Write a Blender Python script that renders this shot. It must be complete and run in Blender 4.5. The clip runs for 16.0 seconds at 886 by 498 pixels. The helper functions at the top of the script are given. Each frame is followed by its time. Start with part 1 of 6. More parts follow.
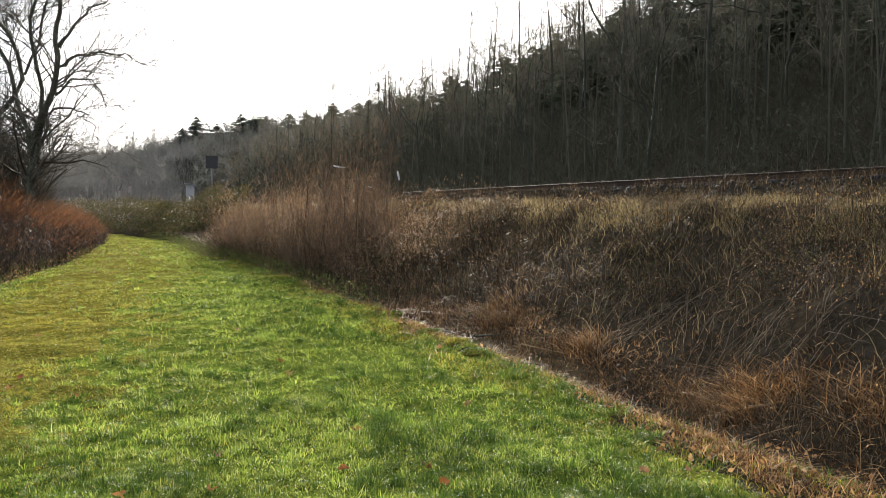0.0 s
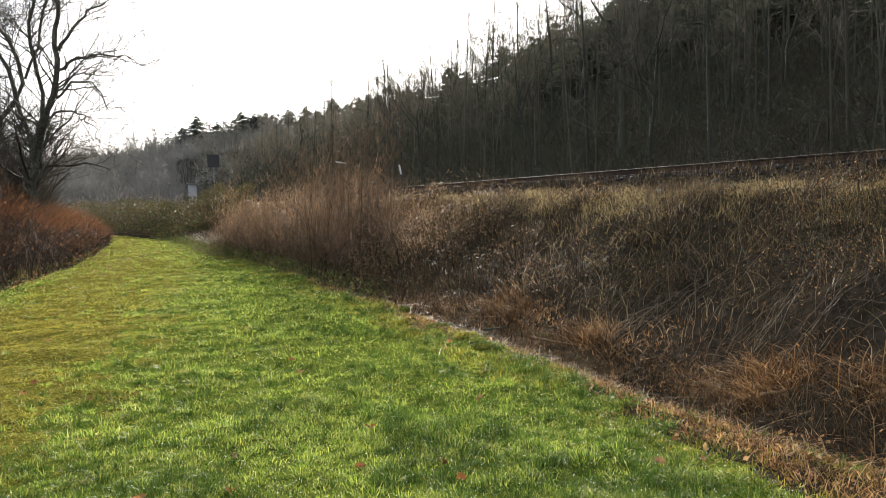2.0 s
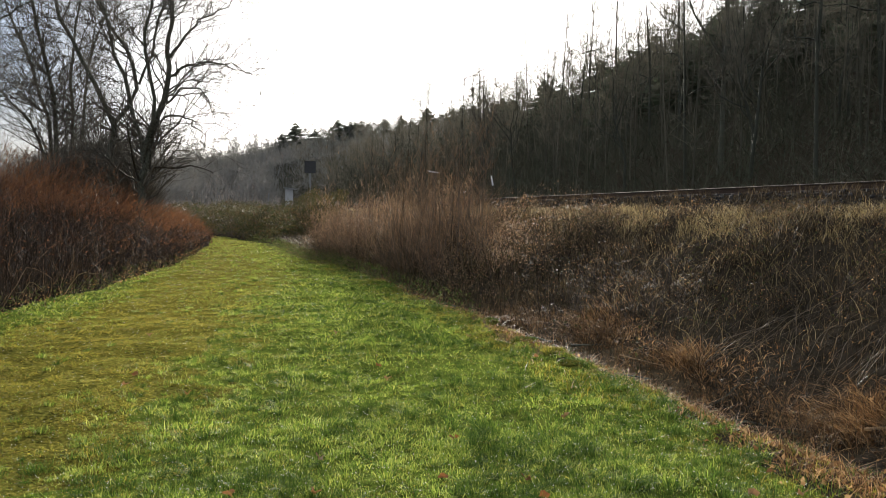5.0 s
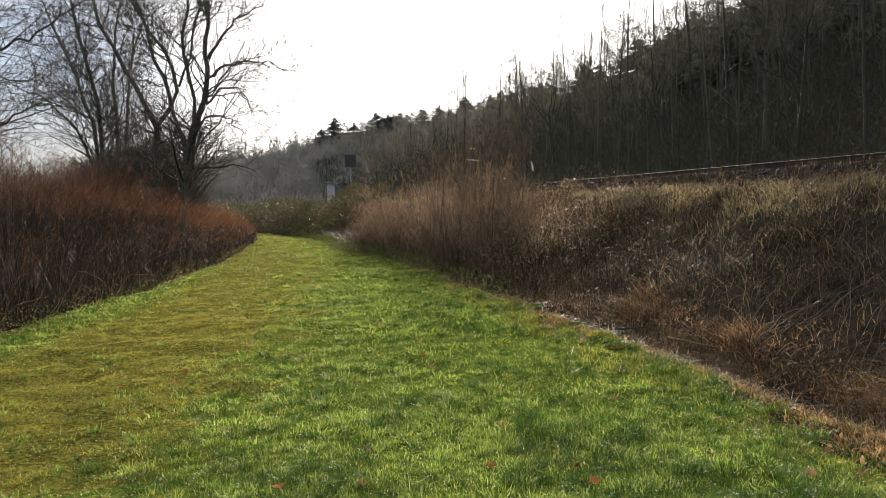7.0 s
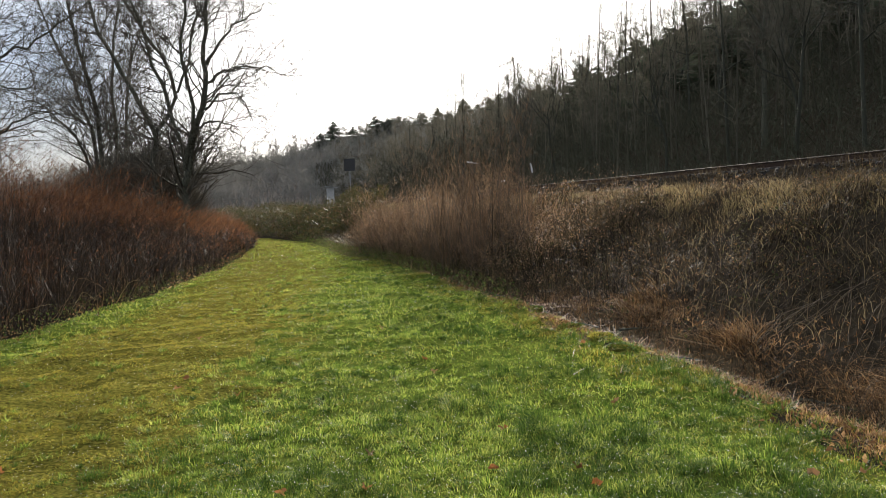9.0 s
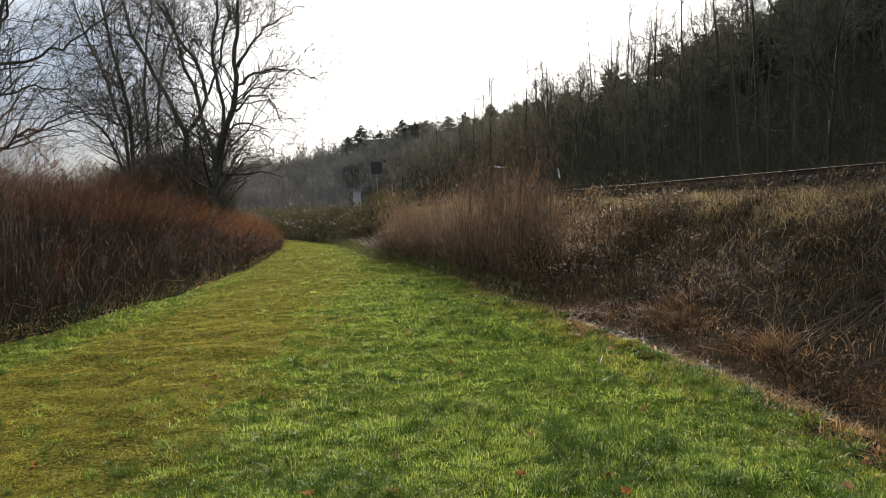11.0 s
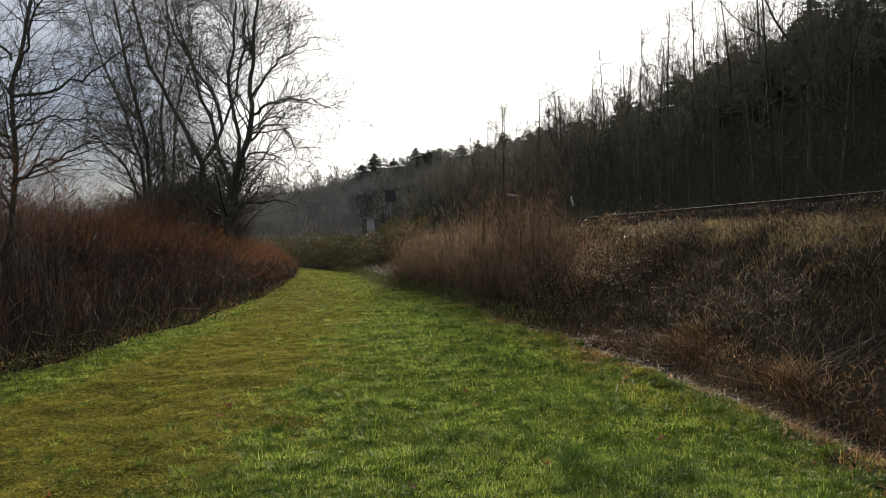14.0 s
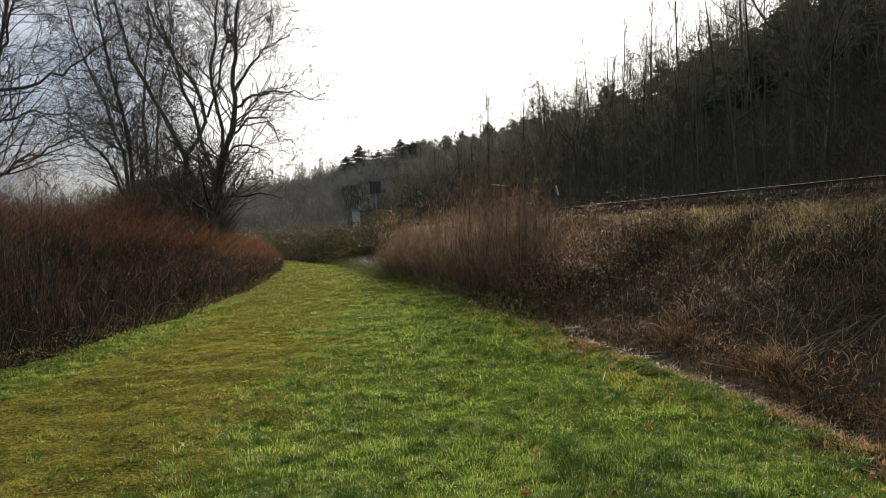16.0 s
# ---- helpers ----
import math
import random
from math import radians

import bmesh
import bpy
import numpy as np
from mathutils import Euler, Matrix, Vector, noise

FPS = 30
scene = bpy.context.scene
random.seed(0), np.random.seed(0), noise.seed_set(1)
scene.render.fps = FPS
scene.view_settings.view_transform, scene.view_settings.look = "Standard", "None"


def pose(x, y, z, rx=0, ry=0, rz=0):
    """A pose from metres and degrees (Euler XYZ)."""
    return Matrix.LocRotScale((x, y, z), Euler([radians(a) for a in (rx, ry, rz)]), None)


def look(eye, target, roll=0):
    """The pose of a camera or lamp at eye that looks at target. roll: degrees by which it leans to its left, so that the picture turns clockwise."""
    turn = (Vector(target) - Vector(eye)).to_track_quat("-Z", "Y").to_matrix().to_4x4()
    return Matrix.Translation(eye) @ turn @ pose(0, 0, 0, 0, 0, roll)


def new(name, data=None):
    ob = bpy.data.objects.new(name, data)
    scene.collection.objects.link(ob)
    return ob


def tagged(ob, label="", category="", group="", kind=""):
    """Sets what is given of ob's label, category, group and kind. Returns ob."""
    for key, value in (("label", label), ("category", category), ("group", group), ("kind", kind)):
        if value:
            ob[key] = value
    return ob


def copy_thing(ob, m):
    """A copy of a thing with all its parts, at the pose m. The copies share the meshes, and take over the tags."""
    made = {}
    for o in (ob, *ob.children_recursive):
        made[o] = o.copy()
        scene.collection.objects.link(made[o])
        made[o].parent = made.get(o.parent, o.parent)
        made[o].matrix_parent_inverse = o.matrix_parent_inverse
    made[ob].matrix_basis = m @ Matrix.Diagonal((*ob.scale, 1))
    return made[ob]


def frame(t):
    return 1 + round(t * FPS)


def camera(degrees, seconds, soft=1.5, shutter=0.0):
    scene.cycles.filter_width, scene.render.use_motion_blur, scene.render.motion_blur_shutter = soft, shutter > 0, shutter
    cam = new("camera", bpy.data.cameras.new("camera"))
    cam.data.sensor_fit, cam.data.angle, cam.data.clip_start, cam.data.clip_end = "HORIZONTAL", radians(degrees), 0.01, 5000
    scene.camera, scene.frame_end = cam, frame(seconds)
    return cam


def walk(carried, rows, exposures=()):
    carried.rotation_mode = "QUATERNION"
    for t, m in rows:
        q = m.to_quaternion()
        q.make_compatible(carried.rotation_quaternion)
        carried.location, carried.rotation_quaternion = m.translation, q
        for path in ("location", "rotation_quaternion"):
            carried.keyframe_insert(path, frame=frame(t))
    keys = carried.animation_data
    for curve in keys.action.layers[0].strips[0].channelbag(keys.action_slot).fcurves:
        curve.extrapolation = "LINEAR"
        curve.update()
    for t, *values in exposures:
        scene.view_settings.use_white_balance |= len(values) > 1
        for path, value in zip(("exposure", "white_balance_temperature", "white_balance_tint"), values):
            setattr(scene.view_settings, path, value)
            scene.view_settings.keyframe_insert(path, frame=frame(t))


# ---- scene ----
cam = camera(57.1, 16.0, 0.4)
PATH = [
    (0, (-0.003, 0.015, 1.603), (-0.002, 2.013, 1.504), 0.0),
    (0.5, (-0.006, 0.011, 1.603), (-0.017, 2.008, 1.512), -0.1),
    (1, (-0.024, 0.003, 1.611), (-0.032, 2.001, 1.53), -0.7),
    (1.5, (-0.028, 0.01, 1.629), (-0.003, 2.005, 1.489), -2.1),
    (2, (-0.047, 0.005, 1.628), (-0.054, 2.002, 1.511), -1.5),
    (2.5, (-0.071, -0.008, 1.629), (-0.107, 1.99, 1.558), -0.3),
    (3, (-0.091, -0.034, 1.638), (-0.16, 1.964, 1.574), 0.4),
    (5.5, (-0.056, 0.047, 1.633), (-0.314, 2.028, 1.539), 0.0),
    (6, (-0.047, 0.071, 1.631), (-0.333, 2.047, 1.533), -0.6),
    (6.5, (-0.044, 0.057, 1.633), (-0.353, 2.031, 1.528), -1.4),
    (7, (-0.046, 0.062, 1.626), (-0.375, 2.031, 1.512), -2.0),
    (7.5, (-0.043, 0.074, 1.623), (-0.377, 2.043, 1.505), -2.4),
    (8, (-0.036, 0.054, 1.629), (-0.364, 2.023, 1.514), -2.7),
    (10.5, (-0.069, 0.069, 1.63), (-0.412, 2.037, 1.532), -2.3),
    (11, (-0.075, 0.066, 1.628), (-0.465, 2.025, 1.533), -1.9),
    (11.5, (-0.073, 0.075, 1.61), (-0.503, 2.027, 1.527), -1.6),
    (12, (-0.078, 0.093, 1.623), (-0.529, 2.041, 1.555), -1.7),
    (12.5, (-0.075, 0.098, 1.63), (-0.545, 2.041, 1.595), -1.9),
    (13, (-0.072, 0.062, 1.633), (-0.535, 2.007, 1.61), -2.0),
    (13.5, (-0.088, 0.073, 1.63), (-0.537, 2.021, 1.609), -2.0),
    (14, (-0.083, 0.045, 1.634), (-0.503, 2.0, 1.608), -2.0),
    (14.5, (-0.085, 0.018, 1.645), (-0.483, 1.978, 1.616), -2.1),
    (15, (-0.083, 0.017, 1.648), (-0.468, 1.979, 1.618), -2.3),
    (15.5, (-0.092, 0.027, 1.636), (-0.477, 1.989, 1.592), -2.3),
    (16, (-0.088, 0.038, 1.642), (-0.475, 1.999, 1.592), -2.7),
]
EXPOSURES = [(0.0, 1.13), (0.5, 1.11), (1.0, 1.0), (1.5, 1.13), (2.0, 1.14), (2.5, 0.94), (3.0, 0.83), (5.5, 0.79), (8.0, 0.83), (11.0, 0.59), (11.6, 0.55), (12.0, 0.47), (12.7, 0.03), (14.0, 0.05), (15.0, 0.11), (16.0, 0.31)]
walk(cam, [(t, look(eye, target, roll)) for t, eye, target, roll in PATH], EXPOSURES)

# ---- light ----
SUN_WAY = Vector((-0.053, 0.960, 0.277)).normalized()
SUN_ELEV = math.asin(SUN_WAY.z)
sun_data = bpy.data.lights.new("sun", "SUN")
sun_data.energy, sun_data.angle, sun_data.color = 5.0, radians(0.6), (1.0, 0.93, 0.82)
sun = new("sun", sun_data)
sun.matrix_world = look((0, 0, 60), Vector((0, 0, 60)) - SUN_WAY)

world = bpy.data.worlds.new("winter_sky")
scene.world = world
world.use_nodes = True
wn, wl = world.node_tree.nodes, world.node_tree.links
wn.clear()
sky = wn.new("ShaderNodeTexSky")
sky.sky_type, sky.sun_disc = "NISHITA", False
sky.sun_elevation, sky.sun_rotation = SUN_ELEV, math.atan2(SUN_WAY.x, SUN_WAY.y)
sky.dust_density, sky.air_density, sky.ozone_density = 1.5, 1.0, 2.0
wout, wback = wn.new("ShaderNodeOutputWorld"), wn.new("ShaderNodeBackground")
wback.inputs["Strength"].default_value = 0.095
coord, stretch, cloud = wn.new("ShaderNodeTexCoord"), wn.new("ShaderNodeMapping"), wn.new("ShaderNodeTexNoise")
stretch.inputs["Scale"].default_value = (1.0, 1.0, 2.6)
cloud.inputs["Scale"].default_value, cloud.inputs["Detail"].default_value = 2.6, 7.0
cover = wn.new("ShaderNodeValToRGB")
cover.color_ramp.elements[0].position, cover.color_ramp.elements[1].position = 0.36, 0.64
cover.color_ramp.elements[0].color, cover.color_ramp.elements[1].color = (5.3, 6.3, 7.9, 1), (8.4, 8.8, 9.5, 1)
veil = wn.new("ShaderNodeMix")
veil.data_type = "RGBA"
veil.inputs["Factor"].default_value = 0.8
# bright haze round the sun
toward, near_sun, haze = wn.new("ShaderNodeVectorMath"), wn.new("ShaderNodeMapRange"), wn.new("ShaderNodeMix")
toward.operation = "DOT_PRODUCT"
toward.inputs[1].default_value = SUN_WAY
near_sun.interpolation_type = "SMOOTHERSTEP"
near_sun.inputs["From Min"].default_value, near_sun.inputs["From Max"].default_value = 0.85, 1.0
haze.data_type = "RGBA"
haze.inputs["B"].default_value = (22.0, 21.4, 20.2, 1)
wl.new(coord.outputs["Generated"], toward.inputs[0])
wl.new(toward.outputs["Value"], near_sun.inputs["Value"])
wl.new(near_sun.outputs["Result"], haze.inputs["Factor"])
wl.new(coord.outputs["Generated"], stretch.inputs["Vector"])
wl.new(stretch.outputs["Vector"], cloud.inputs["Vector"])
wl.new(cloud.outputs["Fac"], cover.inputs["Fac"])
wl.new(sky.outputs["Color"], veil.inputs["A"])
# grey cloud bank low over the valley, brighter overhead
height, bank_of_cloud, dim = wn.new("ShaderNodeSeparateXYZ"), wn.new("ShaderNodeMapRange"), wn.new("ShaderNodeVectorMath")
bank_of_cloud.inputs["From Min"].default_value, bank_of_cloud.inputs["From Max"].default_value = 0.02, 0.34
bank_of_cloud.inputs["To Min"].default_value, bank_of_cloud.inputs["To Max"].default_value = 0.42, 1.0
dim.operation = "SCALE"
wl.new(coord.outputs["Generated"], height.inputs["Vector"])
wl.new(height.outputs["Z"], bank_of_cloud.inputs["Value"])
wl.new(cover.outputs["Color"], dim.inputs["Vector"])
wl.new(bank_of_cloud.outputs["Result"], dim.inputs["Scale"])
wl.new(dim.outputs["Vector"], veil.inputs["B"])
wl.new(veil.outputs["Result"], haze.inputs["A"])
wl.new(haze.outputs["Result"], wback.inputs["Color"])
wl.new(wback.outputs["Background"], wout.inputs["Surface"])

# ---- materials ----


def material(name, colours, rough=0.6, spec=0.3, through_light=0.0, grain=0.0, grain_scale=30.0, patch=0.0, patch_scale=0.6, metal=0.0, per="island"):
    """Colours spread over pieces at random and over patches by noise, with fine relief."""
    m = bpy.data.materials.new(name)
    m.use_nodes = True
    nt = m.node_tree
    n, l = nt.nodes, nt.links
    bsdf, out = n["Principled BSDF"], n["Material Output"]
    bsdf.inputs["Roughness"].default_value, bsdf.inputs["Specular IOR Level"].default_value = rough, spec
    bsdf.inputs["Metallic"].default_value = metal
    ramp = n.new("ShaderNodeValToRGB")
    els = ramp.color_ramp.elements
    for k, c in enumerate(colours):
        e = els[k] if k < 2 else els.new(1.0)
        e.color = (*c, 1)
    for k in range(len(colours)):
        els[k].position = k / max(1, len(colours) - 1)
    if per == "island":
        pick = n.new("ShaderNodeNewGeometry").outputs["Random Per Island"]
    elif per == "object":
        pick = n.new("ShaderNodeObjectInfo").outputs["Random"]
    else:
        nz = n.new("ShaderNodeTexNoise")
        nz.inputs["Scale"].default_value, nz.inputs["Detail"].default_value = grain_scale, 8.0
        tc = n.new("ShaderNodeTexCoord")
        l.new(tc.outputs["Object"], nz.inputs["Vector"])
        spread = n.new("ShaderNodeMapRange")
        spread.inputs["From Min"].default_value, spread.inputs["From Max"].default_value = 0.3, 0.7
        l.new(nz.outputs["Fac"], spread.inputs["Value"])
        pick = spread.outputs["Result"]
    l.new(pick, ramp.inputs["Fac"])
    colour = ramp.outputs["Color"]
    if patch > 0:
        tc = n.new("ShaderNodeTexCoord")
        pn = n.new("ShaderNodeTexNoise")
        pn.inputs["Scale"].default_value, pn.inputs["Detail"].default_value = patch_scale, 4.0
        l.new(tc.outputs["Object"], pn.inputs["Vector"])
        span = n.new("ShaderNodeMapRange")
        span.inputs["From Min"].default_value, span.inputs["From Max"].default_value = 0.3, 0.7
        span.inputs["To Min"].default_value, span.inputs["To Max"].default_value = 1 - patch, 1 + patch
        l.new(pn.outputs["Fac"], span.inputs["Value"])
        hsv = n.new("ShaderNodeHueSaturation")
        l.new(span.outputs["Result"], hsv.inputs["Value"])
        l.new(colour, hsv.inputs["Color"])
        colour = hsv.outputs["Color"]
    l.new(colour, bsdf.inputs["Base Color"])
    if grain > 0:
        gn, bump = n.new("ShaderNodeTexNoise"), n.new("ShaderNodeBump")
        tc = n.new("ShaderNodeTexCoord")
        l.new(tc.outputs["Object"], gn.inputs["Vector"])
        gn.inputs["Scale"].default_value, gn.inputs["Detail"].default_value = grain_scale, 6.0
        bump.inputs["Strength"].default_value, bump.inputs["Distance"].default_value = grain, 0.05
        l.new(gn.outputs["Fac"], bump.inputs["Height"])
        l.new(bump.outputs["Normal"], bsdf.inputs["Normal"])
    if through_light > 0:
        tl, mix = n.new("ShaderNodeBsdfTranslucent"), n.new("ShaderNodeMixShader")
        l.new(colour, tl.inputs["Color"])
        mix.inputs["Fac"].default_value = through_light
        l.new(bsdf.outputs["BSDF"], mix.inputs[1])
        l.new(tl.outputs["BSDF"], mix.inputs[2])
        l.new(mix.outputs["Shader"], out.inputs["Surface"])
    return m


LUSH = material("lush_grass", [(0.038, 0.075, 0.012), (0.118, 0.192, 0.027), (0.26, 0.338, 0.05), (0.54, 0.55, 0.125)], 0.48, 0.1, 0.55, patch=0.35, patch_scale=1.1)
# Deep green of coarse grass, darkened further for the shaded side of backlit clumps.
COARSE_SHADED = material("coarse_grass", [(0.022, 0.050, 0.008), (0.048, 0.092, 0.013), (0.085, 0.145, 0.021), (0.17, 0.22, 0.04)], 0.5, 0.06, 0.32, patch=0.3, patch_scale=1.1)
WORN = material("worn_grass", [(0.09, 0.08, 0.013), (0.20, 0.172, 0.026), (0.37, 0.29, 0.052), (0.17, 0.20, 0.027)], 0.5, 0.05, 0.64, patch=0.4, patch_scale=1.3)
STRAW = material("straw_grass", [(0.13, 0.093, 0.045), (0.26, 0.192, 0.09), (0.42, 0.325, 0.17), (0.19, 0.15, 0.06)], 0.55, 0.06, 0.45, patch=0.4)
DEAD = material("dead_stems", [(0.018, 0.013, 0.008), (0.036, 0.026, 0.015), (0.07, 0.05, 0.027), (0.17, 0.12, 0.062)], 0.6, 0.05, 0.25, patch=0.5, patch_scale=0.9)
RUST = material("dead_bracken", [(0.055, 0.030, 0.014), (0.135, 0.068, 0.027), (0.26, 0.14, 0.055), (0.44, 0.28, 0.135)], 0.55, 0.06, 0.45, patch=0.6, patch_scale=3.0)
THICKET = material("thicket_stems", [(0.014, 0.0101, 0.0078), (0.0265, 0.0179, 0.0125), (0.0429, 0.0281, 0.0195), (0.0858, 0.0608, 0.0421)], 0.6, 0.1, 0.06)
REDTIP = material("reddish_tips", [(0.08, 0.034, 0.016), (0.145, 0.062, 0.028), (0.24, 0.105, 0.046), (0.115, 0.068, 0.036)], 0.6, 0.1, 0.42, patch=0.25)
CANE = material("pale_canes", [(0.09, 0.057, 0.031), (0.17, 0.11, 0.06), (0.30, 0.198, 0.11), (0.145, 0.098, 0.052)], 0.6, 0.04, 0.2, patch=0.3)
STALK = material("dry_stalks", [(0.05, 0.035, 0.022), (0.095, 0.067, 0.042), (0.16, 0.115, 0.073), (0.08, 0.058, 0.036)], 0.45, 0.15, patch=0.3)
CANETIP = material("pale_cane_shoots", [(0.10, 0.062, 0.036), (0.19, 0.12, 0.07), (0.32, 0.21, 0.125), (0.15, 0.095, 0.052)], 0.55, 0.1, 0.5, patch=0.3)
WILLOW = material("willow_shoots", [(0.12, 0.072, 0.043), (0.21, 0.13, 0.08), (0.33, 0.21, 0.13), (0.16, 0.095, 0.055)], 0.5, 0.12, 0.5, patch=0.3)
SHRUB = material("shrub_stems", [(0.04, 0.03, 0.021), (0.07, 0.052, 0.037), (0.10, 0.076, 0.054), (0.15, 0.115, 0.08)], 0.5, 0.2, 0.15)
BRAMBLE = material("bramble_leaves", [(0.03, 0.04, 0.014), (0.055, 0.06, 0.02), (0.10, 0.085, 0.03), (0.13, 0.075, 0.035)], 0.6, 0.05, 0.3)
BARK = material("bark", [(0.032, 0.032, 0.023), (0.06, 0.06, 0.042), (0.10, 0.095, 0.068)], 0.85, 0.2, grain=0.8, grain_scale=14.0, per="noise")
WOODBARK = material("forest_bark", [(0.024, 0.025, 0.018), (0.036, 0.037, 0.027), (0.055, 0.054, 0.04)], 0.85, 0.1, per="island")
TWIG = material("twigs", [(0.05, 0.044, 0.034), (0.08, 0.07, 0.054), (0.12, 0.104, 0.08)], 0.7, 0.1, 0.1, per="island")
# Paler than TWIG: some of the sun glare over the slope sits in this colour.
WOODTWIG = material("forest_twigs", [(0.082, 0.076, 0.056), (0.115, 0.105, 0.078), (0.15, 0.134, 0.10)], 0.7, 0.05, 0.4, per="island")
BRUSH = material("evergreen_brush", [(0.036, 0.042, 0.026), (0.056, 0.058, 0.037), (0.09, 0.078, 0.055)], 0.8, 0.03, 0.1, per="island")
# Far twigs: distance haze is painted in as a paler base colour.
FARTWIG = material("haze_paled_twigs", [(0.175, 0.166, 0.147), (0.185, 0.175, 0.155), (0.195, 0.184, 0.163)], 0.85, 0.02, 0.3, per="island")
NEEDLE = material("conifer_needles", [(0.045, 0.062, 0.038), (0.07, 0.088, 0.053), (0.095, 0.112, 0.067)], 0.6, 0.15, 0.4, per="island")
SOIL = material("damp_soil", [(0.015, 0.012, 0.009), (0.028, 0.022, 0.015), (0.045, 0.035, 0.024)], 0.9, 0.0, grain=0.7, grain_scale=9.0, per="noise")
TURF = material("turf_soil", [(0.028, 0.042, 0.008), (0.064, 0.085, 0.014), (0.104, 0.117, 0.022)], 0.9, 0.0, grain=0.6, grain_scale=12.0, patch=0.25, patch_scale=0.8, per="noise")
MOSS = material("trodden_moss", [(0.032, 0.030, 0.008), (0.10, 0.092, 0.017), (0.21, 0.175, 0.036)], 0.9, 0.0, grain=1.0, grain_scale=28.0, patch=0.35, patch_scale=1.5, per="noise")
LITTER = material("leaf_litter", [(0.05, 0.036, 0.021), (0.088, 0.064, 0.036), (0.13, 0.097, 0.056)], 0.9, 0.0, grain=0.6, grain_scale=3.0, patch=0.3, patch_scale=0.1, per="noise")
# Leaf litter of the far hill, lightened to carry the haze in its colour.
FARLITTER = material("haze_paled_litter", [(0.12, 0.095, 0.075), (0.18, 0.145, 0.115), (0.24, 0.20, 0.16)], 0.9, 0.0, grain_scale=0.6, patch=0.2, patch_scale=0.06, per="noise")
MEADOW = material("far_meadow", [(0.07, 0.08, 0.03), (0.11, 0.11, 0.045), (0.14, 0.12, 0.06)], 0.9, 0.2, grain_scale=0.8, patch=0.2, patch_scale=0.05, per="noise")
STONE = material("ballast_stone", [(0.015, 0.014, 0.013), (0.03, 0.028, 0.026), (0.05, 0.046, 0.042)], 0.9, 0.05, per="island")
STEEL = material("rail_steel", [(0.045, 0.037, 0.031), (0.08, 0.066, 0.056)], 0.75, 0.2, grain=0.1, grain_scale=25.0, metal=0.9, per="noise")
RUSTED = material("rusted_rail", [(0.028, 0.019, 0.015), (0.055, 0.036, 0.026)], 0.85, 0.1, grain=0.3, grain_scale=30.0, per="noise")
SLEEPER = material("sleeper_timber", [(0.045, 0.038, 0.032), (0.085, 0.07, 0.058)], 0.9, 0.1, grain=0.4, grain_scale=25.0, per="noise")
BOARD = material("sign_back", [(0.035, 0.035, 0.036), (0.055, 0.053, 0.051)], 0.7, 0.1, grain=0.15, grain_scale=20.0, per="noise")
GALV = material("galvanised_pole", [(0.16, 0.16, 0.16), (0.24, 0.24, 0.24)], 0.5, 0.5, grain=0.1, grain_scale=30.0, metal=0.6, per="noise")
# White that lets sun through, so the made-up sheets read as glints.
SHEET = material("white_glint", [(0.6, 0.61, 0.63), (0.75, 0.75, 0.75)], 0.3, 0.5, 0.6, grain=0.1, grain_scale=12.0, per="noise")
CONCRETE = material("pale_concrete", [(0.26, 0.26, 0.26), (0.38, 0.37, 0.36)], 0.85, 0.25, grain=0.4, grain_scale=14.0, per="noise")
LEAFY = material("herb_leaves", [(0.038, 0.06, 0.014), (0.07, 0.098, 0.021), (0.125, 0.14, 0.04), (0.15, 0.105, 0.05)], 0.55, 0.08, 0.45)
# Opaque warm white: the drops' sun glint is painted as base colour.
DEW_GLINT = material("dew", [(0.8, 0.74, 0.62), (0.92, 0.87, 0.76)], 0.25, 1.0)
LEAF = material("fallen_leaf", [(0.26, 0.11, 0.04), (0.36, 0.19, 0.08), (0.28, 0.17, 0.09)], 0.5, 0.3, 0.35, per="object")

# ---- plan: S runs along the railway, D across it, away from the lawn ----
AX, AY = -0.381, 0.9245
rng = np.random.default_rng(7)
TABLE = np.random.default_rng(3).random((256, 256))


def to_xy(s, d):
    return AX * s + AY * d, AY * s - AX * d


def to_sd(x, y):
    return AX * x + AY * y, AY * x - AX * y


def value_noise(x, y, cell, shift=0):
    """Smooth noise from 0 to 1 over the ground."""
    x, y = np.asarray(x, float) / cell + 37.3 + shift * 17.7, np.asarray(y, float) / cell + 91.1 + shift * 5.3
    i, j = np.floor(x).astype(int), np.floor(y).astype(int)
    fx, fy = x - i, y - j
    fx, fy = fx * fx * (3 - 2 * fx), fy * fy * (3 - 2 * fy)
    a, b, c, d = (TABLE[(i + p) % 256, (j + q) % 256] for p, q in ((0, 0), (1, 0), (0, 1), (1, 1)))
    return (a * (1 - fx) + b * fx) * (1 - fy) + (c * (1 - fx) + d * fx) * fy


def smooth_step(v, lo, hi):
    k = np.clip((v - lo) / (hi - lo), 0, 1)
    return k * k * (3 - 2 * k)


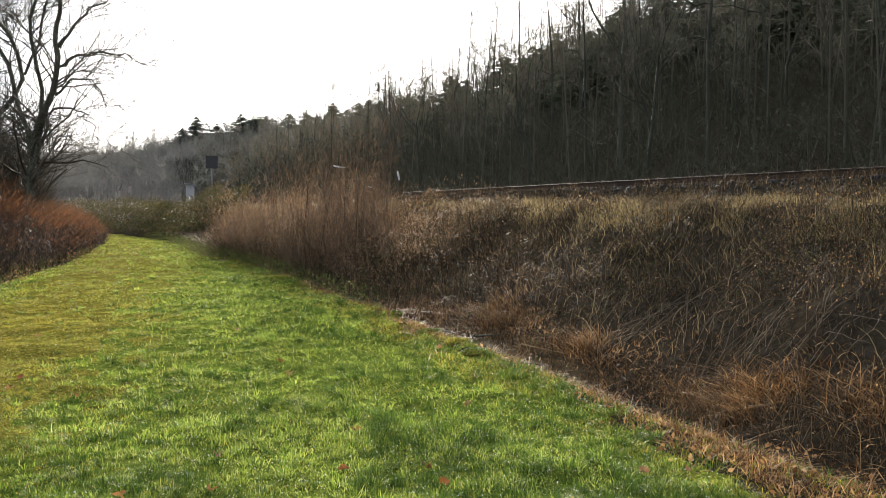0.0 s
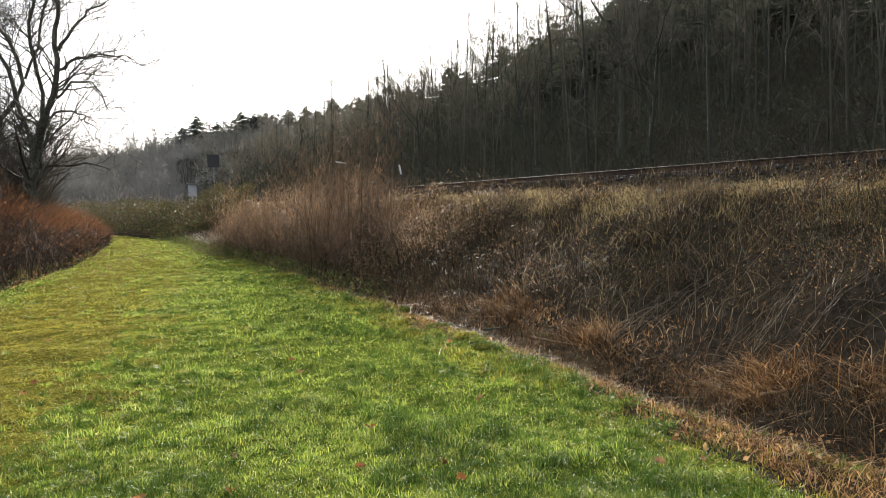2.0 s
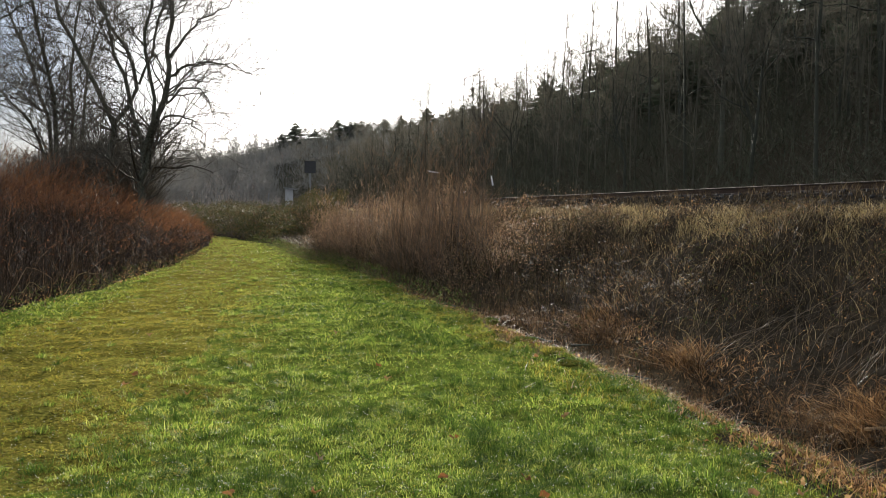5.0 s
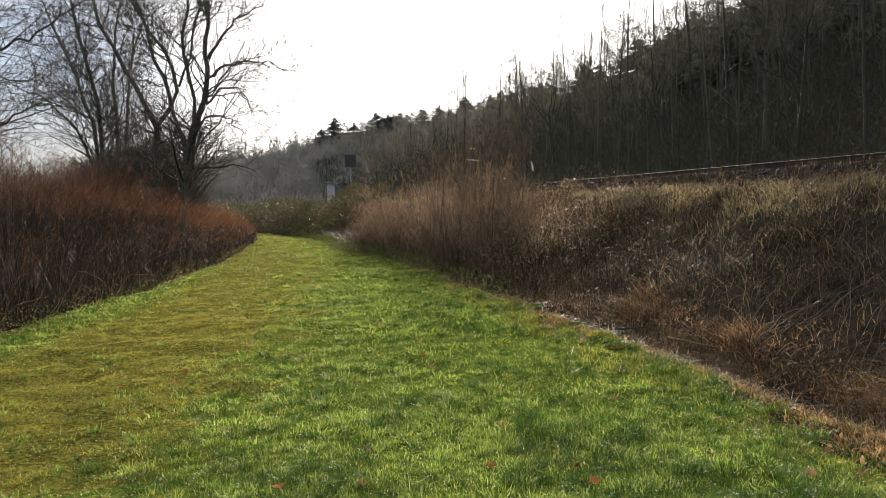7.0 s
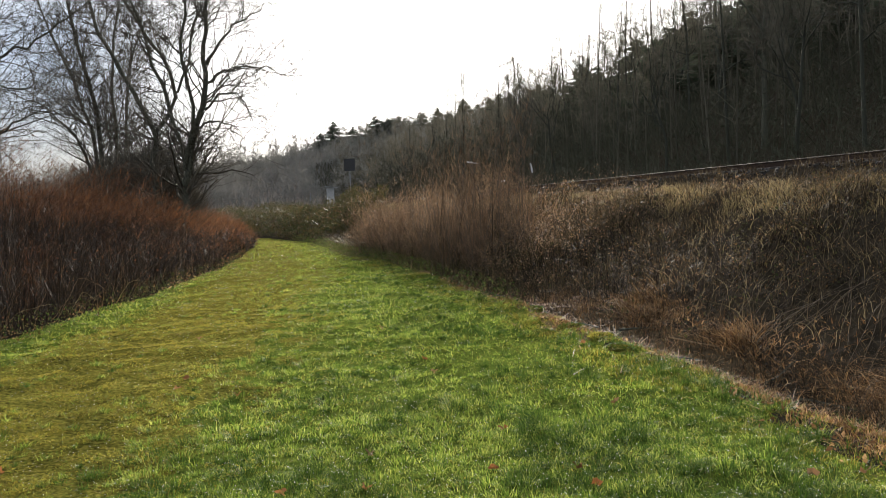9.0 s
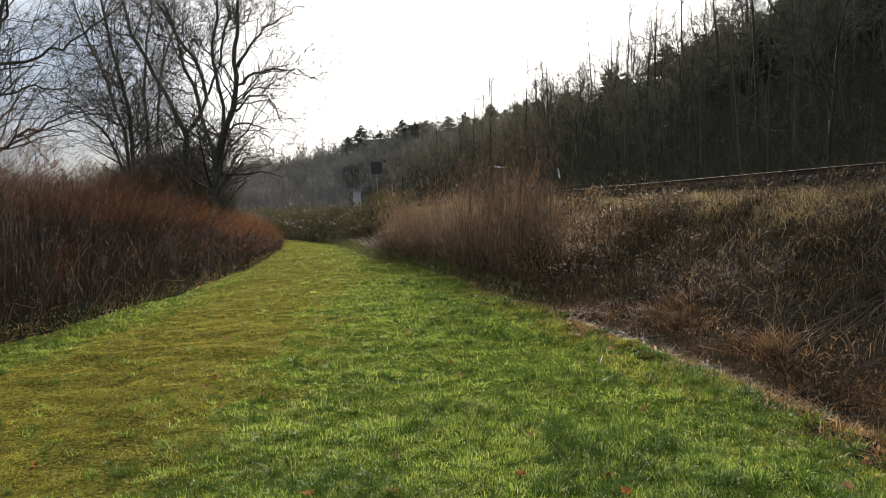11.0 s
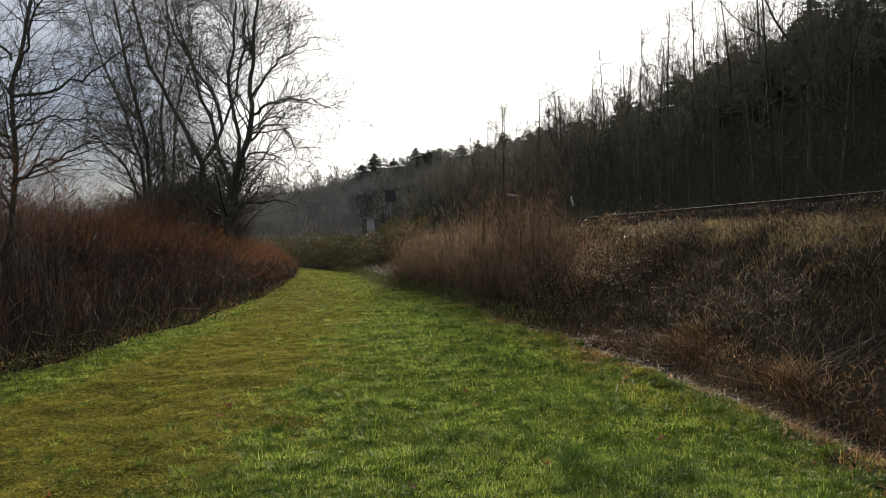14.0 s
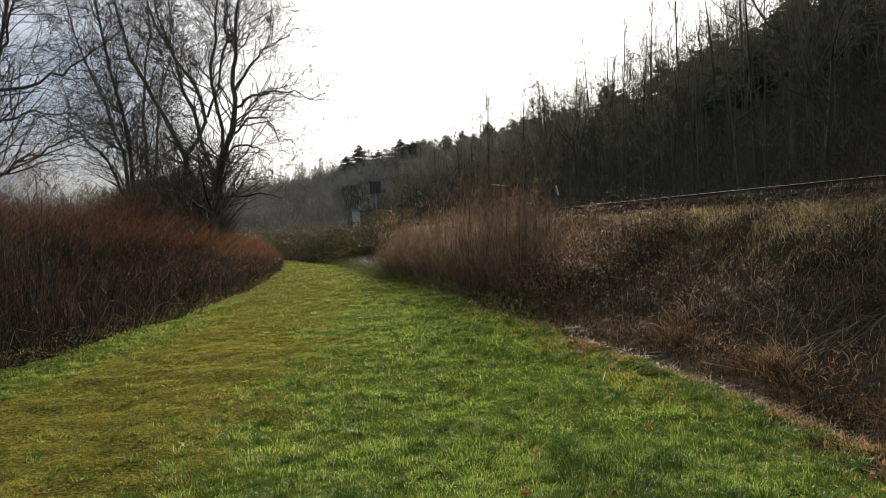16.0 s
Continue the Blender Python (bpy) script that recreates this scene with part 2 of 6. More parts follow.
def ground_z(x, y):
    x, y = np.asarray(x, float), np.asarray(y, float)
    s, d = to_sd(x, y)
    z = np.interp(d, [3.8, 4.4, 4.9, 5.5, 8.5, 9.2, 9.9, 10.5, 13.1, 13.8, 18, 26, 30], [0, -0.24, -0.2, 0.1, 1.58, 1.66, 1.68, 2.06, 2.06, 1.6, 1.5, 1.6, 2.2])
    z = z + 0.43 * np.clip(d - 30, 0, 44) + 0.16 * np.clip(d - 74, 0, 120)
    bearing = np.degrees(np.arctan2(x, np.maximum(y, 1e-3)))
    ridge = np.interp(bearing, [-75, -46, -38, -30, -26, -22, -18, -14, -9, -4, 4], [6, 8, 13, 18, 20, 22, 28, 32, 36, 42, 48])
    reach = np.hypot(x, y)
    far = smooth_step(reach, 240, 400) * ridge * np.where(y > 0, 1, 0)
    z = np.where(reach > 240, np.maximum(z, far + 2 * smooth_step(reach, 240, 260)), z)
    z = z + 0.9 * (value_noise(x, y, 9) - 0.5) * smooth_step(d, 26, 40)
    lawn_bumps = 0.06 * (value_noise(x, y, 1.7) - 0.5) + 0.05 * (value_noise(x, y, 0.31, 1) - 0.5) * (1 - 0.7 * worn_amount(s, d)) * (1 - 0.85 * smooth_step(s, 10, 19))
    lawn_bumps = lawn_bumps + 0.06 * (value_noise(x, y, 0.24, 7) - 0.5) * worn_amount(s, d) * (1 - smooth_step(s, 12, 18))
    hummock = 0.06 * smooth_step(value_noise(x, y, 0.5, 14), 0.4, 0.8) * smooth_step(d, 3.2, 3.6) * (1 - smooth_step(d, 3.9, 4.3)) * smooth_step(s, 3, 8) * (1 - smooth_step(s, 18, 24))
    bank_bumps = 0.5 * (value_noise(x, y, 1.5, 3) - 0.5) + 0.25 * (value_noise(x, y, 0.6, 1) - 0.5)
    onto = smooth_step(d, 4.0, 5.6)
    return z + hummock + lawn_bumps * (1 - onto) * (1 - smooth_step(reach, 60, 90)) + bank_bumps * onto * (1 - 0.75 * smooth_step(d, 7.6, 8.6)) * (1 - smooth_step(d, 9.0, 9.8))


LEFT_S, LEFT_D = [-10, 0, 5, 8, 11.4, 14.9, 19.5, 25.2, 34, 42, 50, 56, 64, 80], [-10, -7.5, -5.9, -4.9, -4.0, -3.1, -2.1, -1.15, -0.5, -0.1, -0.2, -1.2, -5, -16]
RIGHT_S, RIGHT_D = [-10, 3.3, 4.2, 5.4, 7, 21, 25, 29, 40, 45, 50, 58, 64, 80], [2.8, 3.0, 3.3, 3.65, 3.85, 3.9, 3.5, 3.0, 2.9, 2.4, 1.6, 0.0, -2.5, -13]


def left_edge(s):
    return np.interp(s, LEFT_S, LEFT_D) + 0.35 * (value_noise(s, 0 * s, 1.3, 4) - 0.5)


def right_edge(s):
    return np.interp(s, RIGHT_S, RIGHT_D) + 0.6 * (value_noise(s, 0 * s, 1.1, 5) - 0.5) + 0.35 * (value_noise(s, 0 * s, 0.35, 6) - 0.5)


def worn_amount(s, d):
    lo = np.interp(s, [2, 9, 11.6, 16, 25, 35, 60], [-4.6, -3.4, -2.8, -1.8, -0.7, -0.1, -0.6])
    hi = np.interp(s, [2, 5.5, 8.7, 13.4, 24, 35, 60], [-1.5, -0.9, -0.2, 0.3, 0.8, 0.8, 0.3])
    soft = 0.75 + 0.01 * s
    return smooth_step(d, lo - soft, lo + soft) * (1 - smooth_step(d, hi - soft * 1.6, hi + soft * (1.8 + 0.03 * s)))


# ---- mesh helpers ----


def bulk(name, verts, faces, mat, smooth=False):
    """One mesh object from arrays: faces are all triangles or all quads."""
    me = bpy.data.meshes.new(name)
    verts, faces = np.asarray(verts, np.float32).reshape(-1, 3), np.asarray(faces, np.int32)
    nf, k = faces.shape
    me.vertices.add(len(verts))
    me.vertices.foreach_set("co", verts.ravel())
    me.loops.add(nf * k)
    me.loops.foreach_set("vertex_index", faces.ravel())
    me.polygons.add(nf)
    me.polygons.foreach_set("loop_start", np.arange(0, nf * k, k, dtype=np.int32))
    me.update(calc_edges=True)
    if smooth:
        me.polygons.foreach_set("use_smooth", np.ones(nf, bool))
    for mm in mat if isinstance(mat, (list, tuple)) else [mat]:
        me.materials.append(mm)
    return new(name, me)


def ribbons(line, width, side):
    """Narrow tapering blades along lines (n, k+1, 3): vertices and triangles."""
    n, k1, _ = line.shape
    k = k1 - 1
    half = side[:, None, :] * width[:, :k, None] * 0.5
    body = np.stack([line[:, :k] - half, line[:, :k] + half], 2).reshape(n, 2 * k, 3)
    v = np.concatenate([body, line[:, k:]], 1)
    f = []
    for i in range(k - 1):
        a = 2 * i
        f += [(a, a + 1, a + 3), (a, a + 3, a + 2)]
    f.append((2 * k - 2, 2 * k - 1, 2 * k))
    f = np.array(f)[None] + (np.arange(n) * (2 * k + 1))[:, None, None]
    return v.reshape(-1, 3), f.reshape(-1, 3)


def tubes(line, radius, sides=4):
    """Round tapering limbs along lines (n, k+1, 3): vertices and quads."""
    n, k1, _ = line.shape
    tang = np.gradient(line, axis=1)
    tang /= np.linalg.norm(tang, axis=2, keepdims=True) + 1e-9
    ref = np.where(np.abs(tang[:, :, 2:3]) > 0.9, np.array([1.0, 0, 0]), np.array([0, 0, 1.0]))
    e1 = np.cross(tang, ref)
    e1 /= np.linalg.norm(e1, axis=2, keepdims=True) + 1e-9
    e2 = np.cross(tang, e1)
    a = np.arange(sides) * 2 * np.pi / sides
    ring = e1[:, :, None] * np.cos(a)[:, None] + e2[:, :, None] * np.sin(a)[:, None]
    v = line[:, :, None] + ring * radius[:, :, None, None]
    i, j = np.meshgrid(np.arange(k1 - 1), np.arange(sides), indexing="ij")
    q = np.stack([i * sides + j, i * sides + (j + 1) % sides, (i + 1) * sides + (j + 1) % sides, (i + 1) * sides + j], -1).reshape(-1, 4)
    f = q[None] + (np.arange(n) * k1 * sides)[:, None, None]
    return v.reshape(-1, 3), f.reshape(-1, 4)


def joined(pieces):
    vs, fs, at = [], [], 0
    for v, f in pieces:
        vs.append(v)
        fs.append(f + at)
        at += len(v)
    return np.concatenate(vs), np.concatenate(fs)


def unit(v):
    return v / (np.linalg.norm(v, axis=-1, keepdims=True) + 1e-9)


def stems(x, y, z, height, lean, bend, width, k=3, lean_way=None, spread=1.0):
    """Blades or stalks that rise from points: lean is the sideways reach over the height, bend how it grows upwards."""
    n = len(x)
    az = rng.random(n) * 2 * np.pi if lean_way is None else lean_way + rng.normal(0, spread, n)
    t = np.linspace(0, 1, k + 1)[None]
    out = (lean * height)[:, None] * t ** (1 + bend)
    up = height[:, None] * (t - 0.35 * np.clip(lean, 0, 1)[:, None] * t ** 3)
    wob = rng.normal(0, 0.03, (n, k + 1, 2)) * height[:, None, None] * t[..., None]
    line = np.stack([x[:, None] + np.cos(az)[:, None] * out + wob[..., 0], y[:, None] + np.sin(az)[:, None] * out + wob[..., 1], z[:, None] + up], 2)
    turn = rng.random(n) * 2 * np.pi
    side = np.stack([np.cos(turn), np.sin(turn), np.zeros(n)], 1)
    taper = np.linspace(1, 0.35, k + 1)[None]
    return ribbons(line, width[:, None] * taper, side)


def part(name, bm, mat, parent, label=""):
    me = bpy.data.meshes.new(name)
    bm.to_mesh(me)
    bm.free()
    me.materials.append(mat)
    ob = new(name, me)
    ob.parent = parent
    if label:
        ob["label"] = label
    return ob


def box_mesh(size, at=(0, 0, 0), bevel=0.0, turn=None):
    bm = bmesh.new()
    bmesh.ops.create_cube(bm, size=1)
    bmesh.ops.scale(bm, vec=size, verts=bm.verts)
    if bevel:
        bmesh.ops.bevel(bm, geom=bm.edges[:], offset=bevel, segments=2, affect="EDGES")
    if turn:
        bmesh.ops.transform(bm, matrix=turn, verts=bm.verts)
    bmesh.ops.translate(bm, vec=at, verts=bm.verts)
    return bm


def rod_mesh(p, q, r, sides=10, r2=None):
    bm = bmesh.new()
    p, q = Vector(p), Vector(q)
    bmesh.ops.create_cone(bm, cap_ends=True, segments=sides, radius1=r, radius2=r if r2 is None else r2, depth=(q - p).length)
    bmesh.ops.transform(bm, matrix=Matrix.Translation((p + q) / 2) @ (q - p).to_track_quat("Z", "Y").to_matrix().to_4x4(), verts=bm.verts)
    return bm


def thing(name, m, label, category, group=""):
    e = new(name)
    e.empty_display_size = 0.2
    e.matrix_world = m
    return tagged(e, label, category, group)


def grounded(x, y, turn=0.0, lift=0.0):
    return pose(x, y, float(ground_z(x, y)) + lift, 0, 0, turn)


# ---- ground ----
gs = np.concatenate([np.arange(-60, 0, 4), np.arange(0, 2, 0.5), np.arange(2, 12, 0.095), np.arange(12, 20, 0.17), np.arange(20, 62, 0.5), np.arange(62, 120, 3), np.arange(120, 440, 10), np.arange(440, 3000, 160)])
gd = np.concatenate([np.arange(-3000, -400, 200), np.arange(-400, -60, 12), np.arange(-60, -12, 3), np.arange(-12, -6, 0.3), np.arange(-6, 4.5, 0.1), np.arange(4.5, 15, 0.25), np.arange(15, 100, 3), np.arange(100, 400, 15), np.arange(400, 3000, 200)])
gS, gD = np.meshgrid(gs, gd, indexing="ij")
gX, gY = to_xy(gS, gD)
gV = np.stack([gX, gY, ground_z(gX, gY)], -1).reshape(-1, 3)
ni, nj = gS.shape
ii, jj = np.meshgrid(np.arange(ni - 1), np.arange(nj - 1), indexing="ij")
corner = ii * nj + jj
gF = np.stack([corner, corner + nj, corner + nj + 1, corner + 1], -1).reshape(-1, 4)
ground = bulk("ground", gV, gF, [TURF, SOIL, LITTER, MEADOW, FARLITTER, MOSS], True)
cS, cD = (gS[:-1, :-1] + gS[1:, 1:]) / 2, (gD[:-1, :-1] + gD[1:, 1:]) / 2
slot = np.where((cD > 75) | ((cD > 2) & (cD < 4.9) & (cS < 40) & (cS > 7)), 2, np.where(cD < -25, 3, 1))
slot = np.where((cD < right_edge(cS)) & (cD > left_edge(cS)) & (cS < 80), 0, slot)
slot = np.where((slot == 0) & (worn_amount(cS, cD) + 0.5 * smooth_step(cS, 14, 24) > 0.2 + 0.6 * value_noise(*to_xy(cS, cD), 0.4, 71)), 5, slot)
# ground past 230 m gets the haze-lightened litter
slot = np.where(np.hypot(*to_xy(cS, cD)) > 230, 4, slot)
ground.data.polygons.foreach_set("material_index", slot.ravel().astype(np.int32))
tagged(ground, "damp grassy valley floor with embankment and wooded slope", "ground", kind="structure")


# ---- lawn ----


def lawn_points(n, near, far, power):
    """Points on the lawn, denser towards the near end."""
    q = rng.random(n)
    r = (near ** (1 - power) + q * (far ** (1 - power) - near ** (1 - power))) ** (1 / (1 - power))
    b = np.radians(rng.uniform(-47, 33, n))
    x, y = np.sin(b) * r, np.cos(b) * r
    s, d = to_sd(x, y)
    keep = (d < right_edge(s)) & (d > left_edge(s))
    return x[keep], y[keep], s[keep], d[keep], r[keep]


def leaf_cloud(name, x, y, z, size, mat, label, category):
    """Small folded leaves, two triangles each."""
    n = len(x)
    c = np.stack([x, y, z], 1)
    a = unit(rng.normal(0, 1, (n, 3)))
    b = unit(np.cross(a, rng.normal(0, 1, (n, 3))))
    lift = np.cross(a, b) * (size * 0.25)[:, None]
    v = np.stack([c - a * size[:, None], c + b * size[:, None] * 0.55 + lift, c + a * size[:, None], c - b * size[:, None] * 0.55 + lift], 1)
    f = np.array([(0, 1, 2), (0, 2, 3)])[None] + (np.arange(n) * 4)[:, None, None]
    return tagged(bulk(name, v.reshape(-1, 3), f.reshape(-1, 3), mat), label, category, kind="stuff")


def lawn():
    x, y, s, d, r = lawn_points(520000, 3.6, 65, 1.0001)
    more = lawn_points(230000, 11, 65, 0.5)
    x, y, s, d, r = (np.r_[a, b] for a, b in zip((x, y, s, d, r), more))
    thin = (r > 10) | (rng.random(len(r)) < 0.88)
    x, y, s, d, r = (a[thin] for a in (x, y, s, d, r))
    worn = worn_amount(s, d)
    is_worn = rng.random(len(x)) < worn * (0.35 + 0.55 * value_noise(x, y, 0.8, 72)) + 0.11 + 0.12 * smooth_step(d, np.interp(s, RIGHT_S, RIGHT_D) - 0.9, np.interp(s, RIGHT_S, RIGHT_D) - 0.1) * value_noise(x, y, 0.5, 74)
    near = is_worn & (r < 13)
    add = rng.integers(0, near.sum(), 85000)
    x, y, s, d, r, worn, is_worn = (np.r_[a, a[near][add]] for a in (x, y, s, d, r, worn, is_worn))
    x[-85000:] += rng.normal(0, 0.03, 85000)
    y[-85000:] += rng.normal(0, 0.03, 85000)
    lump = smooth_step(0.55 * value_noise(x, y, 0.21, 31) + 0.45 * value_noise(x, y, 0.1, 32), 0.44, 0.64)
    lump = lump * (1 - 0.6 * smooth_step(s, 13, 24))
    h = np.where(is_worn, 0.006 + 0.03 * lump, (0.02 + 0.025 * lump) * (1 - 0.4 * worn)) * rng.uniform(0.6, 1.3, len(x))
    h = h * np.interp(r, [6, 9, 14, 30], [1, 1.2, 1.4, 1.9])
    w = 0.0039 * np.maximum(1, r / 6.5) * rng.uniform(0.7, 1.3, len(x)) * np.where(is_worn, 1.15, 1)
    z = ground_z(x, y) - 0.004
    lean = np.abs(rng.normal(0.75, 0.5, len(x))) + 0.5 * is_worn
    worn_set, lush_set = [], []
    for pick, k, into in ((is_worn & (r < 5), 2, worn_set), (is_worn & (r >= 5), 1, worn_set), (~is_worn & (r < 5.5), 2, lush_set), (~is_worn & (r >= 5.5), 1, lush_set)):
        into.append(stems(x[pick], y[pick], z[pick], h[pick], lean[pick], 0.6, w[pick] * (1.0 if k == 2 else 1.35), k))
    tagged(bulk("worn_path_grass", *joined(worn_set), WORN), "short olive yellow trodden grass and moss of the path", "grass", kind="stuff")
    # tufts: blades that fan out from one foot
    tx, ty, ts, td, tr = lawn_points(15000, 3.6, 45, 1.3)
    keep = rng.random(len(tx)) < np.clip(1.8 * value_noise(tx, ty, 0.9, 21) - 0.3, 0.15, 1) * (1 - 0.9 * worn_amount(ts, td))
    tx, ty, ts, td, tr = (a[keep] for a in (tx, ty, ts, td, tr))
    size = rng.uniform(0.5, 1.0, len(tx)) ** 1.5 * (0.7 + 0.7 * value_noise(tx, ty, 0.6, 22)) * np.where((td > np.interp(ts, RIGHT_S, RIGHT_D) - 1.8) & (ts < 8), 1.05, 1)
    many = 40
    rep = np.repeat(np.arange(len(tx)), many)
    az = rng.random(len(rep)) * 2 * np.pi
    off = np.abs(rng.normal(0, 0.045, len(rep))) * size[rep]
    bx, by = tx[rep] + np.cos(az) * off, ty[rep] + np.sin(az) * off
    bh = 0.078 * size[rep] * rng.uniform(0.5, 1.2, len(rep))
    lean = np.abs(rng.normal(0.75, 0.45, len(rep)))
    rim = td > np.interp(ts, RIGHT_S, RIGHT_D) - 1.5 - 0.8 * value_noise(tx, ty, 0.8, 23)
    # away from the rim these darker tufts paint clumps seen from their shaded side
    coarse = ((ts < 20) & (rng.random(len(tx)) < np.where(rim, 0.7, 0.75 * smooth_step(value_noise(tx, ty, 0.22, 24), 0.42, 0.66))))[rep]
    for pick, name, mat, label in ((coarse, "coarse_grass", COARSE_SHADED, "coarse grass tufts in the lawn, coloured dark for their shaded side"), (~coarse, "", None, "")):
        tuft = stems(bx[pick], by[pick], ground_z(bx[pick], by[pick]) - 0.004, bh[pick] * (1.15 if name else 1), lean[pick], 0.8, (0.0045 * np.maximum(1, tr[rep] / 6.5))[pick], 2, az[pick], 0.5)
        if name:
            tagged(bulk(name, *tuft, mat), label, "grass", kind="stuff")
        else:
            lush_set.append(tuft)
    tagged(bulk("lawn_grass", *joined(lush_set), LUSH), "lush green tufted wet lawn grass beside the path", "grass", kind="stuff")


def lawn_bits():
    """Dead blades, bleached grass and dew in the lawn."""
    x, y, s, d, r = lawn_points(8000, 3.6, 26, 1.3)
    v, f = stems(x, y, ground_z(x, y) + 0.015, rng.uniform(0.006, 0.025, len(x)), rng.uniform(1.0, 3, len(x)), 0.3, 0.004 * np.maximum(1, r / 8), 1)
    tagged(bulk("dead_blades", v, f, STRAW), "bleached dead blades lying in the lawn", "dry grass", kind="stuff")
    # bleached grass in the middle of the path farther on
    x, y, s, d, r = lawn_points(90000, 14, 60, 0.6)
    keep = rng.random(len(x)) < np.clip(1.6 * worn_amount(s, d) - 0.5, 0, 1) * smooth_step(s, 14, 26) * (0.3 + 0.9 * value_noise(x, y, 0.8, 76))
    x, y, r = x[keep], y[keep], r[keep]
    v, f = stems(x, y, ground_z(x, y) - 0.004, rng.uniform(0.02, 0.06, len(x)), np.abs(rng.normal(0.5, 0.4, len(x))), 0.5, 0.005 * r / 6.5, 1)
    tagged(bulk("bleached_grass", v, f, STRAW), "bleached trodden grass in the middle of the path", "dry grass", kind="stuff")
    # dew drops on the blades, their sun sparkle put in as white colour
    x, y, s, d, r = lawn_points(10000, 3.8, 34, 1.0001)
    c = np.stack([x, y, ground_z(x, y) + rng.uniform(0.025, 0.065, len(x))], 1)
    shape = np.array([(1, 0, 0), (-1, 0, 0), (0, 1, 0), (0, -1, 0), (0, 0, 1), (0, 0, -1)], float)
    v = c[:, None] + shape[None] * (rng.uniform(0.0018, 0.0042, len(x)) * np.maximum(1, r / 9))[:, None, None]
    f = np.array([(0, 2, 4), (2, 1, 4), (1, 3, 4), (3, 0, 4), (2, 0, 5), (1, 2, 5), (3, 1, 5), (0, 3, 5)])[None] + (np.arange(len(x)) * 6)[:, None, None]
    tagged(bulk("dew_drops", v.reshape(-1, 3), f.reshape(-1, 3), DEW_GLINT, True), "dew drops on the lawn's blades, coloured white like sun glints", "dew", kind="stuff")

    # short grass round the spot where the path comes from
    r, b = 5.5 * np.sqrt(rng.random(42000)), rng.uniform(-np.pi, np.pi, 42000)
    x, y = np.sin(b) * r, np.cos(b) * r
    s, d = to_sd(x, y)
    keep = ((r < 3.7) | (b < np.radians(-46)) | (b > np.radians(32))) & (d < right_edge(s) + 0.1) & (d > left_edge(s))
    x, y, s, d = x[keep], y[keep], s[keep], d[keep]
    worn = rng.random(len(x)) < worn_amount(s, d) * 0.8 + 0.1
    for name, pick, mat, label in (("path_grass", worn, WORN, "short olive grass of the trodden path"), ("short_grass", ~worn, LUSH, "short green lawn grass beside the path")):
        v, f = stems(x[pick], y[pick], ground_z(x[pick], y[pick]) - 0.004, rng.uniform(0.015, 0.07, pick.sum()), np.abs(rng.normal(0.9, 0.5, pick.sum())), 0.6, np.full(pick.sum(), 0.009), 1)
        tagged(bulk(name, v, f, mat), label, "grass", kind="stuff")
    # cushions of moss on the trodden part
    x, y, s, d, r = lawn_points(150000, 3.6, 20, 1.1)
    cushion = smooth_step(0.6 * value_noise(x, y, 0.12, 35) + 0.4 * value_noise(x, y, 0.3, 36), 0.45, 0.62)
    keep = rng.random(len(x)) < cushion * (0.1 + worn_amount(s, d))
    x, y, r, cushion = x[keep], y[keep], r[keep], cushion[keep]
    leaf_cloud("moss_cushions", x, y, ground_z(x, y) + 0.045 * cushion * rng.random(len(x)), rng.uniform(0.003, 0.009, len(x)) * np.maximum(1, r / 8), WORN, "olive moss cushions on the trodden path", "moss")


lawn()
lawn_bits()


# ---- embankment and ditch vegetation ----


def bank_points(n, s0, s1, d0, d1, power=1.0):
    q = rng.random(n)
    a, b = s0 + 6, s1 + 6
    s = (a ** (1 - power) + q * (b ** (1 - power) - a ** (1 - power))) ** (1 / (1 - power)) - 6 if abs(power - 1) > 1e-6 else a * (b / a) ** q - 6
    d = rng.uniform(d0, d1, n)
    x, y = to_xy(s, d)
    return x, y, s, d, np.hypot(x, y)


UP_BANK = math.atan2(-AX, AY)


